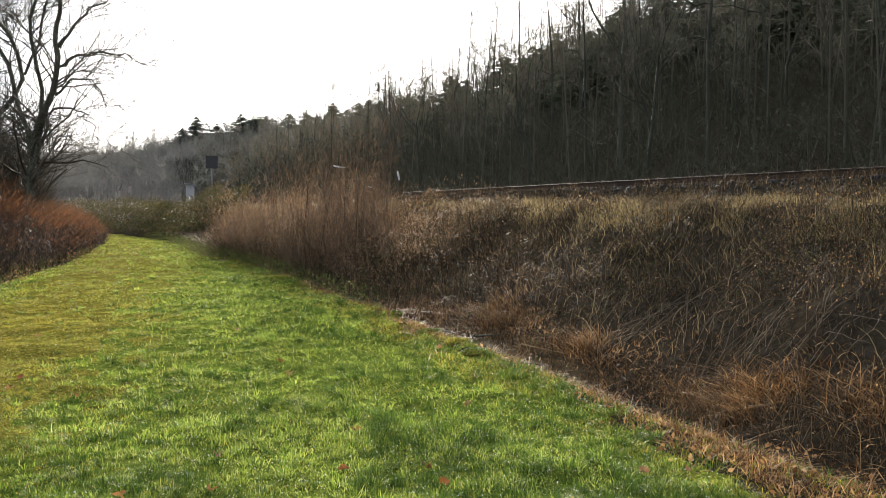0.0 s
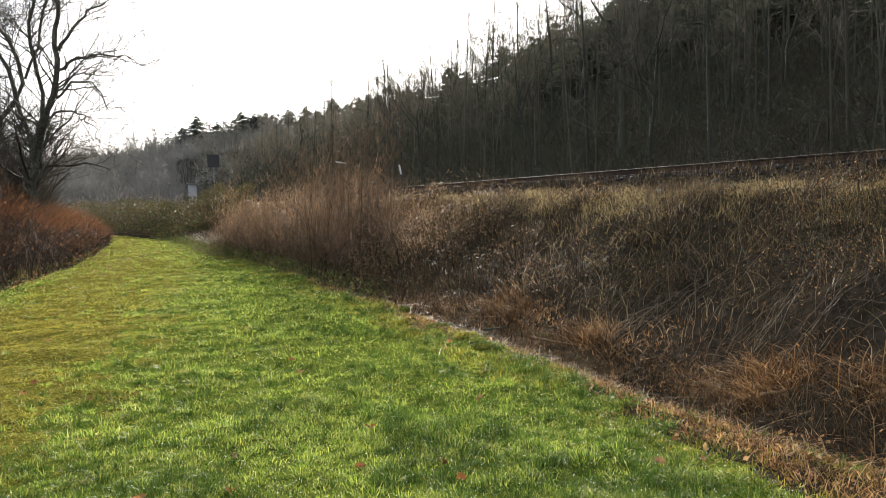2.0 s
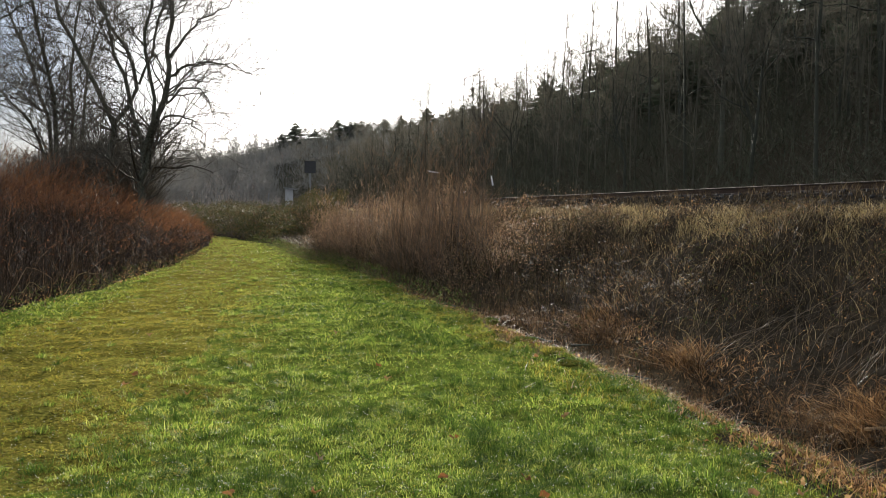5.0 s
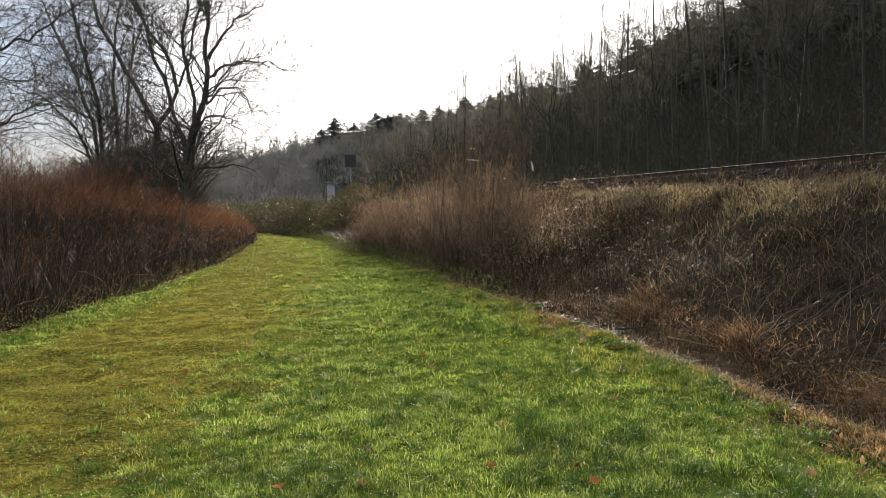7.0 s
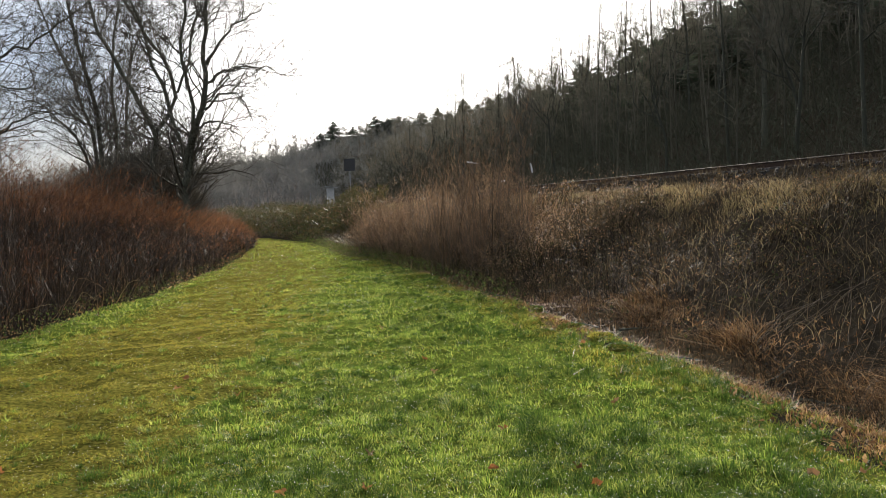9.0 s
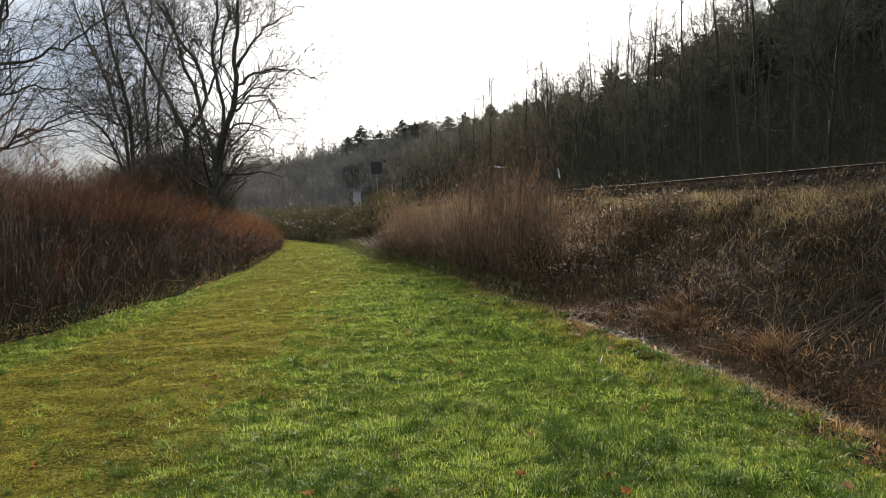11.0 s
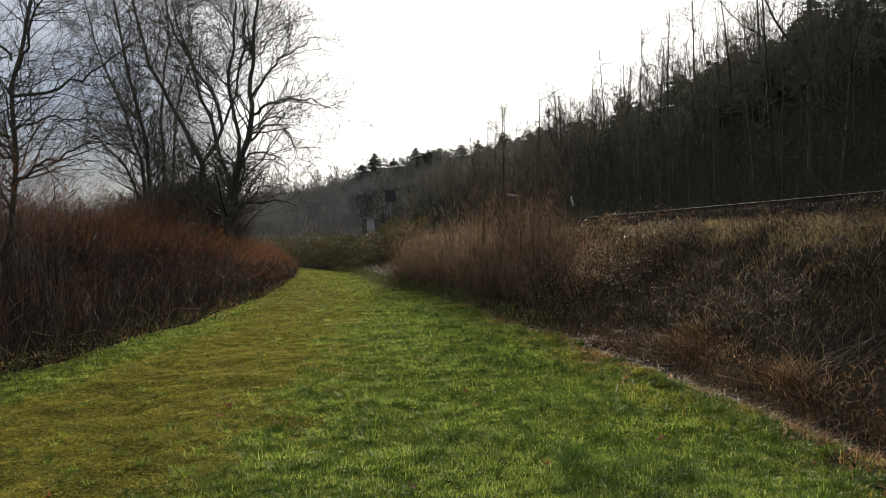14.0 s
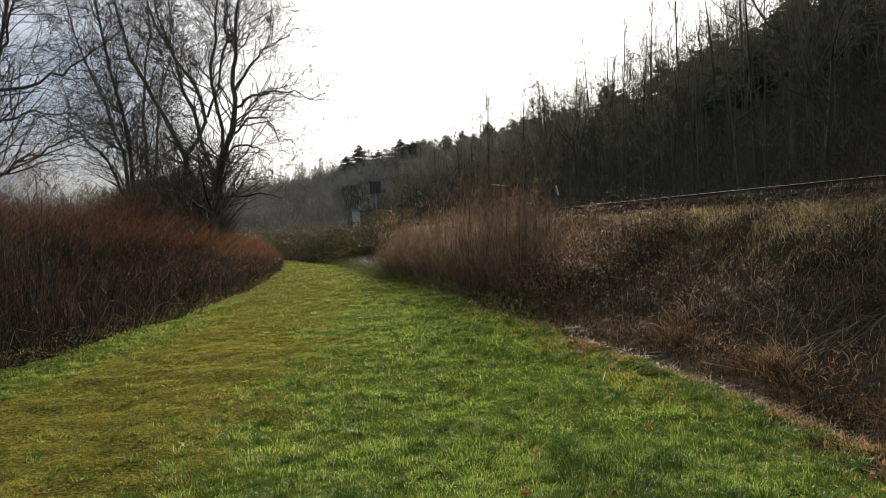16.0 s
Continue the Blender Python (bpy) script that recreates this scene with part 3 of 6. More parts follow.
def bank():
    # crest: pale grass
    x, y, s, d, r = bank_points(62000, 0, 70, 7.7, 9.9)
    patchy = value_noise(x, y, 0.8)
    keep = rng.random(len(x)) < 0.15 + 1.3 * smooth_step(patchy, 0.3, 0.7)
    x, y, s, d, r = (a[keep] for a in (x, y, s, d, r))
    h = rng.uniform(0.07, 0.36, len(x)) * (0.2 + 1.2 * value_noise(x, y, 0.55, 3))
    v, f = stems(x, y, ground_z(x, y) - 0.01, h, np.abs(rng.normal(1.0, 0.55, len(x))), 0.8, 0.0044 * np.maximum(1, r / 8), 2)
    tagged(bulk("crest_grass", v, f, STRAW), "pale straw coloured grass along the embankment crest", "dry grass", kind="stuff")
    # slope: brown tangle
    x, y, s, d, r = bank_points(60000, 0, 75, 4.6, 9.2)
    hollow = smooth_step(0.65 * value_noise(x, y, 1.0, 33) + 0.35 * value_noise(x, y, 0.45, 34), 0.46, 0.6) * (1 - smooth_step(d, 7.2, 8.4)) * (1 - smooth_step(s, 22, 30))
    hollow = np.maximum(hollow, 1.1 * np.exp(-((s - 8.7) ** 2 / 0.35 + (d - 7.5) ** 2 / 0.25)))
    hollow = np.maximum(hollow, 0.7 * smooth_step(d, 4.9, 5.3) * (1 - smooth_step(d, 6.2, 6.9)) * (1 - smooth_step(s, 14, 20)))
    keep = rng.random(len(x)) > 0.85 * hollow
    x, y, s, d, r = (a[keep] for a in (x, y, s, d, r))
    h = rng.uniform(0.2, 0.75, len(x)) * (0.35 + 0.95 * value_noise(x, y, 1.1, 6)) * np.interp(d, [5, 7, 8.8], [1, 0.75, 0.5])
    v, f = stems(x, y, ground_z(x, y) - 0.02, h, np.abs(rng.normal(1.0, 0.6, len(x))), 0.9, 0.005 * np.maximum(1, r / 8) * rng.uniform(0.6, 1.5, len(x)), 2)
    tagged(bulk("dead_undergrowth", v, f, DEAD), "tangled brown dead stems covering the embankment slope", "undergrowth", kind="stuff")
    # straw mixed into the slope
    x, y, s, d, r = bank_points(9000, 0, 70, 5.4, 8.6)
    keep = (value_noise(x, y, 1.4, 8) > 0.45) & (rng.random(len(x)) < np.interp(d, [5.4, 7, 8], [0.15, 0.5, 1]))
    x, y, r, d = x[keep], y[keep], r[keep], d[keep]
    h = rng.uniform(0.2, 0.6, len(x)) * np.interp(d, [5, 7, 8.6], [1, 0.75, 0.4])
    v, f = stems(x, y, ground_z(x, y) - 0.02, h, np.abs(rng.normal(1.0, 0.5, len(x))), 0.9, 0.005 * np.maximum(1, r / 8), 4)
    tagged(bulk("slope_straw", v, f, STRAW), "bleached grass blades hanging over the slope", "dry grass", kind="stuff")
    # foot: brown reed litter, and rusty bracken in clumps
    for name, n, mat, label in (("reed_litter", 13000, DEAD, "matted brown reed litter in the ditch"), ("bracken_litter", 6500, RUST, "rust brown bracken clumps in the ditch")):
        x, y, s, d, r = bank_points(n, 0, 45, 3.75, 5.8)
        clump = 1.6 * value_noise(x, y, 1.0, 9) - 0.3
        if mat is RUST:
            clump = 1.3 * smooth_step(value_noise(x, y, 0.8, 19), 0.55, 0.75) + 1.4 * np.exp(-((s - 5.4) ** 2 / 1.0 + (d - 5.2) ** 2 / 0.12)) + 1.2 * np.exp(-((s - 10.4) ** 2 / 1.2 + (d - 5.1) ** 2 / 0.12))
        clump = clump * np.maximum(np.interp(d, [4.0, 4.4, 4.9], [0.9, 0.35, 1]), smooth_step(s, 10, 14))
        keep = rng.random(n) < np.clip(clump, 0.015, 1)
        x, y, r, d = x[keep], y[keep], r[keep], d[keep]
        h = rng.uniform(0.06, 0.34, len(x)) * np.interp(d, [3.7, 4.6, 5.6], [0.45, 1, 1.0])
        v, f = stems(x, y, ground_z(x, y) + 0.01, h, np.abs(rng.normal(1.2, 0.7, len(x))), 0.4, 0.006 * np.maximum(1, r / 8) * rng.uniform(0.6, 1.6, len(x)), 2)
        tagged(bulk(name, v, f, mat), label, "litter", kind="stuff")
    # dark weeds on the ballast shoulder
    x, y, s, d, r = bank_points(17000, 0, 70, 9.4, 10.8)
    keep = value_noise(x, y, 0.7, 91) > 0.36
    x, y, r = x[keep], y[keep], r[keep]
    v, f = stems(x, y, ground_z(x, y) - 0.01, rng.uniform(0.08, 0.3, len(x)) * (0.6 + 0.9 * value_noise(x, y, 0.9, 92)), np.abs(rng.normal(0.6, 0.3, len(x))), 0.6, 0.005 * np.maximum(1, r / 9), 2)
    tagged(bulk("ballast_weeds", v, f, DEAD), "dark dead weeds growing on the ballast shoulder", "weeds", kind="stuff")
    # flattened reeds
    x, y, s, d, r = bank_points(2600, 1, 40, 4.0, 5.2)
    keep = rng.random(len(x)) < np.interp(s, [6, 12], [0.2, 1])
    x, y, r = x[keep], y[keep], r[keep]
    v, f = stems(x, y, ground_z(x, y) + 0.05, rng.uniform(0.03, 0.1, len(x)), rng.uniform(3, 8, len(x)), 0.1, rng.uniform(0.006, 0.013, len(x)) * np.maximum(1, r / 9), 3)
    tagged(bulk("flattened_reeds", v, f, RUST), "flattened brown reeds matted over the ditch", "litter", kind="stuff")
    # two thick rusty clumps
    cl = []
    for s0, d0, ws, wd, n in ((5.7, 5.2, 0.35, 0.14, 1700), (4.3, 5.3, 0.2, 0.12, 400), (10.2, 5.05, 0.4, 0.14, 1300), (8.0, 5.1, 0.25, 0.12, 500), (12.6, 4.9, 0.6, 0.22, 1000)):
        x, y = to_xy(rng.normal(s0, ws, n), rng.normal(d0, wd, n))
        cl.append(stems(x, y, ground_z(x, y) + 0.02, rng.uniform(0.08, 0.36, n), np.abs(rng.normal(1.7, 0.9, n)), 0.8, rng.uniform(0.004, 0.012, n), 3))
    tagged(bulk("bracken_clumps", *joined(cl), RUST), "collapsed rust red bracken clumps at the bank foot", "bracken", kind="stuff")
    # long leaning stalks
    x, y, s, d, r = bank_points(60, 0.5, 16, 4.9, 8.0)
    h = rng.uniform(0.8, 1.7, len(x))
    v, f = stems(x, y, ground_z(x, y) - 0.02, h, np.abs(rng.normal(0.75, 0.35, len(x))), 0.2, np.full(len(x), 0.005), 4, -1.0 + 0 * x, 0.7)
    tagged(bulk("leaning_stalks", v, f, STALK), "long leaning dry stalks on the embankment slope", "stalks", kind="stuff")


bank()


def bank_tangle():
    """Mounds of dead bramble on the slope: arching runners, short twigs and withered leaves."""
    m = 150
    ms, md = 2 + 40 * rng.random(m) ** 1.3, rng.uniform(5.0, 8.9, m)
    wide, high = rng.uniform(0.3, 0.8, m), rng.uniform(0.3, 0.95, m) * np.interp(md, [5, 7, 9], [1, 0.9, 0.55])

    def spots(n):
        k = rng.integers(0, m, n)
        az, q = rng.random(n) * 2 * np.pi, np.sqrt(rng.random(n))
        x, y = to_xy(ms[k] + np.cos(az) * q * wide[k] * 1.4, md[k] + np.sin(az) * q * wide[k])
        return x, y, ground_z(x, y), high[k] * np.sqrt(1.02 - q * q), np.hypot(x, y)

    x, y, z, top, r = spots(7000)
    v, f = stems(x, y, z + top * rng.uniform(0.0, 0.5, len(x)), top * rng.uniform(0.4, 0.9, len(x)) + 0.05, np.abs(rng.normal(1.3, 0.7, len(x))), 1.3, 0.0055 * np.maximum(1, r / 8), 4)
    tagged(bulk("bramble_runners", v, f, THICKET), "arching dead bramble runners on the slope", "brambles", kind="stuff")
    x, y, z, top, r = spots(42000)
    v, f = stems(x, y, z + top * rng.uniform(0.3, 1.0, len(x)) ** 0.4, rng.uniform(0.03, 0.14, len(x)), np.abs(rng.normal(1.5, 1.0, len(x))), 0.4, 0.005 * np.maximum(1, r / 8), 1)
    tagged(bulk("bramble_twigs", v, f, DEAD), "short dead twigs tangled over the slope", "brambles", kind="stuff")
    x, y, z, top, r = spots(24000)
    leaf_cloud("withered_leaves", x, y, z + top * rng.uniform(0.2, 1.1, len(x)) ** 0.5, rng.uniform(0.005, 0.014, len(x)) * np.maximum(1, r / 11), RUST, "withered brown leaves caught in the dead brambles", "dead leaves")
    x, y, z, top, r = spots(17000)
    keep = value_noise(x, y, 1.3, 58) > 0.45
    x, y, z, top, r = (a[keep] for a in (x, y, z, top, r))
    leaf_cloud("bramble_green", x, y, z + top * rng.uniform(0.4, 1.05, len(x)), rng.uniform(0.007, 0.017, len(x)) * np.maximum(1, r / 11), BRAMBLE, "dull green leaves on the slope's brambles", "brambles")
    # curled fronds heaped at the foot
    n = 9000
    s, d = 2.5 + 16 * rng.random(n) ** 1.3, rng.normal(5.1, 0.3, n)
    x, y = to_xy(s, d)
    heap = smooth_step(value_noise(x, y, 0.75, 59), 0.5, 0.72)
    keep = (rng.random(n) < heap) & (d > 4.6)
    x, y, heap = x[keep], y[keep], heap[keep]
    v, f = stems(x, y, ground_z(x, y) + 0.02 + 0.36 * heap * rng.random(len(x)), rng.uniform(0.02, 0.08, len(x)), np.abs(rng.normal(1.6, 0.9, len(x))), 0.6, rng.uniform(0.005, 0.014, len(x)), 3)
    tagged(bulk("curled_fronds", v, f, RUST), "curled rust brown fronds heaped at the bank foot", "dead leaves", kind="stuff")


bank_tangle()


# ---- thicket beside the path, tall clump at the embankment ----


def thicket():
    n = 19000
    s = 1 + 50 * rng.random(n) ** 1.3
    deep = rng.random(n) ** 1.5 * 8.0
    d = left_edge(s) - 0.05 - deep
    x, y = to_xy(s, d)
    r = np.hypot(x, y)
    tall = np.interp(s, [1, 10, 14.5, 18, 21, 25, 32, 40, 46, 51], [2.9, 3.1, 3.3, 3.5, 3.15, 2.7, 2.35, 2.0, 1.5, 0.9]) * np.interp(deep, [0, 0.35, 1.2, 2.6, 5], [0.3, 0.6, 0.85, 1.0, 1.08])
    mound = 0.66 + 0.62 * value_noise(x, y, 2.6, 11)
    h = tall * mound * rng.uniform(0.6, 1.08, n)
    z = ground_z(x, y) - 0.02
    lean = np.abs(rng.normal(0.34, 0.22, n))
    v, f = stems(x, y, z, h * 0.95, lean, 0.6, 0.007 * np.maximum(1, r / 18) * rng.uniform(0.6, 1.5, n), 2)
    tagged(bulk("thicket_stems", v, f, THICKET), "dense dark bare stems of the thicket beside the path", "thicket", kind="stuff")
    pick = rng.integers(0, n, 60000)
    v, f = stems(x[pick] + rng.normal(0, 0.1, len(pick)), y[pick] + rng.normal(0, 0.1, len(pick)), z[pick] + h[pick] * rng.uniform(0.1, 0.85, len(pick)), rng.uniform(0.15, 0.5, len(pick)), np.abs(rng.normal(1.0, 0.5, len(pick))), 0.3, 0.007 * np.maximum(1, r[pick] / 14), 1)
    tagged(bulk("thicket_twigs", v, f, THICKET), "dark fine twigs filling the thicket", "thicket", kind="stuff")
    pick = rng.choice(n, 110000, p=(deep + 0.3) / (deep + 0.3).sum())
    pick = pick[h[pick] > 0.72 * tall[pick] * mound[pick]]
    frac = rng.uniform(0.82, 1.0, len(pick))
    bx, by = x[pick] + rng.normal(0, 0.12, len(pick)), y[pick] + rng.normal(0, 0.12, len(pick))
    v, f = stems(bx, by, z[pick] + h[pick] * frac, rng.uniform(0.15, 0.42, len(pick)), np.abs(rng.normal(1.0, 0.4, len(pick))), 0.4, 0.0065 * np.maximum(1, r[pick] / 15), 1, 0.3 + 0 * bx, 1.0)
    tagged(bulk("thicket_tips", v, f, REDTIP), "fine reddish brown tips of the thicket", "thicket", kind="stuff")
    # small withered leaves and seed heads scattered through the twigs
    p = rng.integers(0, n, 14000)
    red = rng.random(len(p)) < 0.8
    px, py = x[p] + rng.normal(0, 0.15, len(p)), y[p] + rng.normal(0, 0.15, len(p))
    pz, ps = z[p] + h[p] * rng.uniform(0.25, 1.08, len(p)), rng.uniform(0.008, 0.02, len(p)) * np.maximum(1, r[p] / 12)
    leaf_cloud("thicket_leaves", px[red], py[red], pz[red], ps[red], REDTIP, "small withered reddish leaves in the thicket", "thicket")
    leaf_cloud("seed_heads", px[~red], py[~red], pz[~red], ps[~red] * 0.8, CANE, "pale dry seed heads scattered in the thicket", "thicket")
    # bent grey side stems low in the front
    m = 1300
    p = rng.choice(np.where(deep < 1.4)[0], m)
    v, f = stems(x[p], y[p], z[p], h[p] * rng.uniform(0.4, 0.9, m), np.abs(rng.normal(0.7, 0.4, m)), 0.5, 0.006 * np.maximum(1, r[p] / 12), 4)
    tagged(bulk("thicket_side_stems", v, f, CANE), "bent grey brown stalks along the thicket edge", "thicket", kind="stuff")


thicket()


def cane_clump():
    centres = 110
    cs = 15.5 + 15 * rng.random(centres) ** 0.85
    cd = np.interp(cs, [15, 20, 26, 40], [5.6, 4.5, 4.0, 3.3]) + rng.random(centres) ** 1.3 * 3.0
    cx, cy = to_xy(cs, cd)
    bearing = np.degrees(np.arctan2(cx, cy))
    keep = bearing < -1.5
    cs, cd, cx, cy, bearing = cs[keep], cd[keep], cx[keep], cy[keep], bearing[keep]
    centres = len(cs)
    ch = np.interp(cs, [15, 18, 23, 27, 31], [1.8, 2.5, 3.0, 2.8, 2.0]) * rng.uniform(0.55, 1.08, centres) * np.interp(bearing, [-6, -3.2, -1.5], [1, 0.8, 0.4])
    per = 9
    rep = np.repeat(np.arange(centres), per)
    n = len(rep)
    az = rng.random(n) * 2 * np.pi
    off = np.abs(rng.normal(0, 0.38, n))
    x, y = cx[rep] + np.cos(az) * off, cy[rep] + np.sin(az) * off
    r = np.hypot(x, y)
    h = ch[rep] * rng.uniform(0.5, 1.08, n) * np.clip(1.1 - off * 0.5, 0.4, 1)
    h = np.where(rng.random(n) < 0.05, h * 1.4, h)
    z = ground_z(x, y) - 0.02
    h = np.maximum(0.5, h - 0.6 * np.maximum(0, z))
    v, f = stems(x, y, z, h, np.abs(rng.normal(0.3, 0.24, n)), 0.7, 0.007 * np.maximum(1, r / 14) * rng.uniform(0.6, 1.5, n), 4, az, 1.6)
    tagged(bulk("cane_clump", v, f, SHRUB), "tall clump of dry brown canes at the bank foot", "canes", kind="stuff")
    pick = rng.integers(0, n, 12000)
    frac = rng.uniform(0.3, 1.05, len(pick))
    v, f = stems(x[pick] + rng.normal(0, 0.12, len(pick)), y[pick] + rng.normal(0, 0.12, len(pick)), z[pick] + h[pick] * frac, rng.uniform(0.15, 0.45, len(pick)), np.abs(rng.normal(0.75, 0.35, len(pick))), -0.2, 0.005 * np.maximum(1, r[pick] / 11), 1)
    tagged(bulk("cane_twigs", v, f, CANETIP), "fine pale side shoots of the dry canes", "canes", kind="stuff")
    # dark shrubby growth between the canes and the lawn, down the line
    n = 16000
    s = 12 + 40 * rng.random(n)
    d = np.interp(s, RIGHT_S, RIGHT_D) + 0.5 + rng.random(n) * 3.2
    x, y = to_xy(s, d)
    r = np.hypot(x, y)
    h = rng.uniform(0.3, 1.3, n) * (0.4 + 0.8 * value_noise(x, y, 1.5, 24)) * np.interp(d, [3, 4.5, 7.5], [0.6, 1, 0.8]) * np.interp(s, [16, 20, 30, 36], [1, 1.3, 1.3, 1])
    v, f = stems(x, y, ground_z(x, y) - 0.02, h, np.abs(rng.normal(0.8, 0.5, n)), 0.5, 0.007 * np.maximum(1, r / 12), 3)
    tagged(bulk("bank_foot_shrubs", v, f, DEAD), "dark dead shrub growth along the lawn's edge", "undergrowth", kind="stuff")
    # withered leaves, seeds and green herbs that fill the clump
    for name, n, low, high, mat, label in (("cane_flecks", 15000, 0.2, 1.0, CANETIP, "pale withered leaves and seeds in the dry canes"), ("cane_herbs", 12000, 0.0, 0.55, BRAMBLE, "dull green herbs and leaves under the dry canes")):
        s = 14 + 18 * rng.random(n)
        d = np.interp(s, [14, 18, 22, 26, 32], [4.9, 4.7, 4.2, 3.7, 3.3]) + rng.random(n) ** 1.3 * 3.2
        x, y = to_xy(s, d)
        tall = np.interp(s, [14, 18, 23, 28, 32], [0.7, 1.6, 2.4, 2.2, 1.5]) * (0.5 + 0.8 * value_noise(x, y, 1.0, 26)) * np.interp(d, [3.5, 4.5, 7], [0.5, 1, 0.7])
        leaf_cloud(name, x, y, ground_z(x, y) + tall * rng.uniform(low, high, n), rng.uniform(0.008, 0.024, n), mat, label, "canes")


cane_clump()


def bramble_hedge():
    n = 34000
    s = rng.uniform(42, 78, n)
    d0 = np.interp(s, RIGHT_S, RIGHT_D) + 0.2
    d = d0 + rng.random(n) ** 0.75 * np.interp(s, [42, 50, 60, 78], [4.0, 5.0, 7, 14])
    x, y = to_xy(s, d)
    top = np.minimum(0.3 + 0.55 * (d - d0), 1.9 + 0.35 * smooth_step(d - d0, 4.0, 6.5)) * (0.75 + 0.4 * value_noise(x, y, 1.6, 13)) + 0.25 * value_noise(x, y, 0.7, 15)
    z = ground_z(x, y) + top * rng.random(n) ** 0.6
    leaf_cloud("bramble_hedge", x, y, z, rng.uniform(0.035, 0.09, n), BRAMBLE, "dark green bramble hedge at the path's bend", "bramble hedge")
    m = 5000
    p = rng.integers(0, n, m)
    v, f = stems(x[p], y[p], ground_z(x[p], y[p]), top[p] * rng.uniform(0.7, 1.6, m), np.abs(rng.normal(0.5, 0.35, m)), 0.4, np.full(m, 0.013), 2)
    tagged(bulk("hedge_stems", v, f, SHRUB), "bare brown stems in the bramble hedge", "bramble hedge", kind="stuff")
    # low herbs along the lawn's edge before the canes
    n = 16000
    s = 13 + 32 * rng.random(n)
    d = np.interp(s, RIGHT_S, RIGHT_D) + rng.normal(0.15, 0.45, n)
    x, y = to_xy(s, d)
    keep = rng.random(n) < np.clip(2.2 * value_noise(x, y, 0.9, 62) - 0.5, 0.05, 1)
    x, y = x[keep], y[keep]
    leaf_cloud("edge_herbs", x, y, ground_z(x, y) + 0.4 * rng.random(len(x)) ** 1.5, rng.uniform(0.012, 0.034, len(x)), LEAFY, "low green herbs along the lawn's edge", "herbs")
    # low leaves along the foot of the thicket
    n = 8000
    s = 4 + 30 * rng.random(n) ** 1.5
    d = left_edge(s) + rng.normal(0.06, 0.24, n)
    x, y = to_xy(s, d)
    keep = rng.random(n) < np.clip(2 * value_noise(x, y, 0.7, 61) - 0.3, 0.1, 1)
    x, y = x[keep], y[keep]
    n = len(x)
    leaf_cloud("thicket_foot_leaves", x, y, ground_z(x, y) + 0.32 * rng.random(n) ** 1.6, rng.uniform(0.010, 0.028, n), LEAFY, "green bramble leaves along the thicket foot", "brambles")


bramble_hedge()


def thicket_litter():
    """Brown leaves drifted along the thicket's edge."""
    n = 3600
    s = 3 + 30 * rng.random(n) ** 1.4
    d = left_edge(s) + rng.normal(0.06, 0.24, n)
    x, y = to_xy(s, d)
    keep = rng.random(n) < np.clip(1.8 * value_noise(x, y, 0.5, 66) - 0.3, 0.05, 1)
    x, y = x[keep], y[keep]
    n = len(x)
    leaf_cloud("drifted_leaves", x, y, ground_z(x, y) + 0.02 + 0.3 * rng.random(n) ** 2.2, rng.uniform(0.010, 0.028, n), RUST, "brown dead leaves drifted along the thicket edge", "dead leaves")


thicket_litter()


# ---- trees ----


def resample(pts, k):
    pts = np.asarray(pts, float)
    seg = np.r_[0, np.cumsum(np.linalg.norm(np.diff(pts, axis=0), axis=1))]
    t = np.linspace(0, seg[-1], k + 1)
    return np.stack([np.interp(t, seg, pts[:, i]) for i in range(3)], 1)


def grow(line, radius, count, reach, angle, rise, k, thin, lo=0.25, rg=rng):
    """Side branches from parents (n, k+1, 3)."""
    n, k1, _ = line.shape
    span = np.linalg.norm(line[:, -1] - line[:, 0], axis=1)
    weight = span / span.sum()
    who = rg.choice(n, count, p=weight)
    t = lo + (1 - lo) * rg.random(count)
    g = t * (k1 - 1)
    i = np.minimum(g.astype(int), k1 - 2)
    fr = (g - i)[:, None]
    start = line[who, i] * (1 - fr) + line[who, i + 1] * fr
    tang = unit(line[who, i + 1] - line[who, i])
    rad = radius[who, i] * (1 - fr[:, 0]) + radius[who, i + 1] * fr[:, 0]
    side = unit(np.cross(tang, rg.normal(0, 1, (count, 3))))
    a = np.radians(rg.normal(angle, 10, count))[:, None]
    way = unit(tang * np.cos(a) + side * np.sin(a) + np.array([0, 0, rise]))
    length = reach * rg.uniform(0.5, 1.25, count) * (1.15 - 0.6 * t)
    u = np.linspace(0, 1, k + 1)
    curve = rg.normal(0, 0.16, (count, 3)) + np.array([0, 0, rise * 0.5])
    out = start[:, None] + way[:, None] * (u[None, :, None] * length[:, None, None]) + curve[:, None] * (u ** 2)[None, :, None] * length[:, None, None]
    out = out + rg.normal(0, 0.025, out.shape) * length[:, None, None] * (u > 0)[None, :, None]
    r0 = np.clip(rad * 0.6, thin, None)
    return out, r0[:, None] * np.linspace(1, 0.35, k + 1)[None]


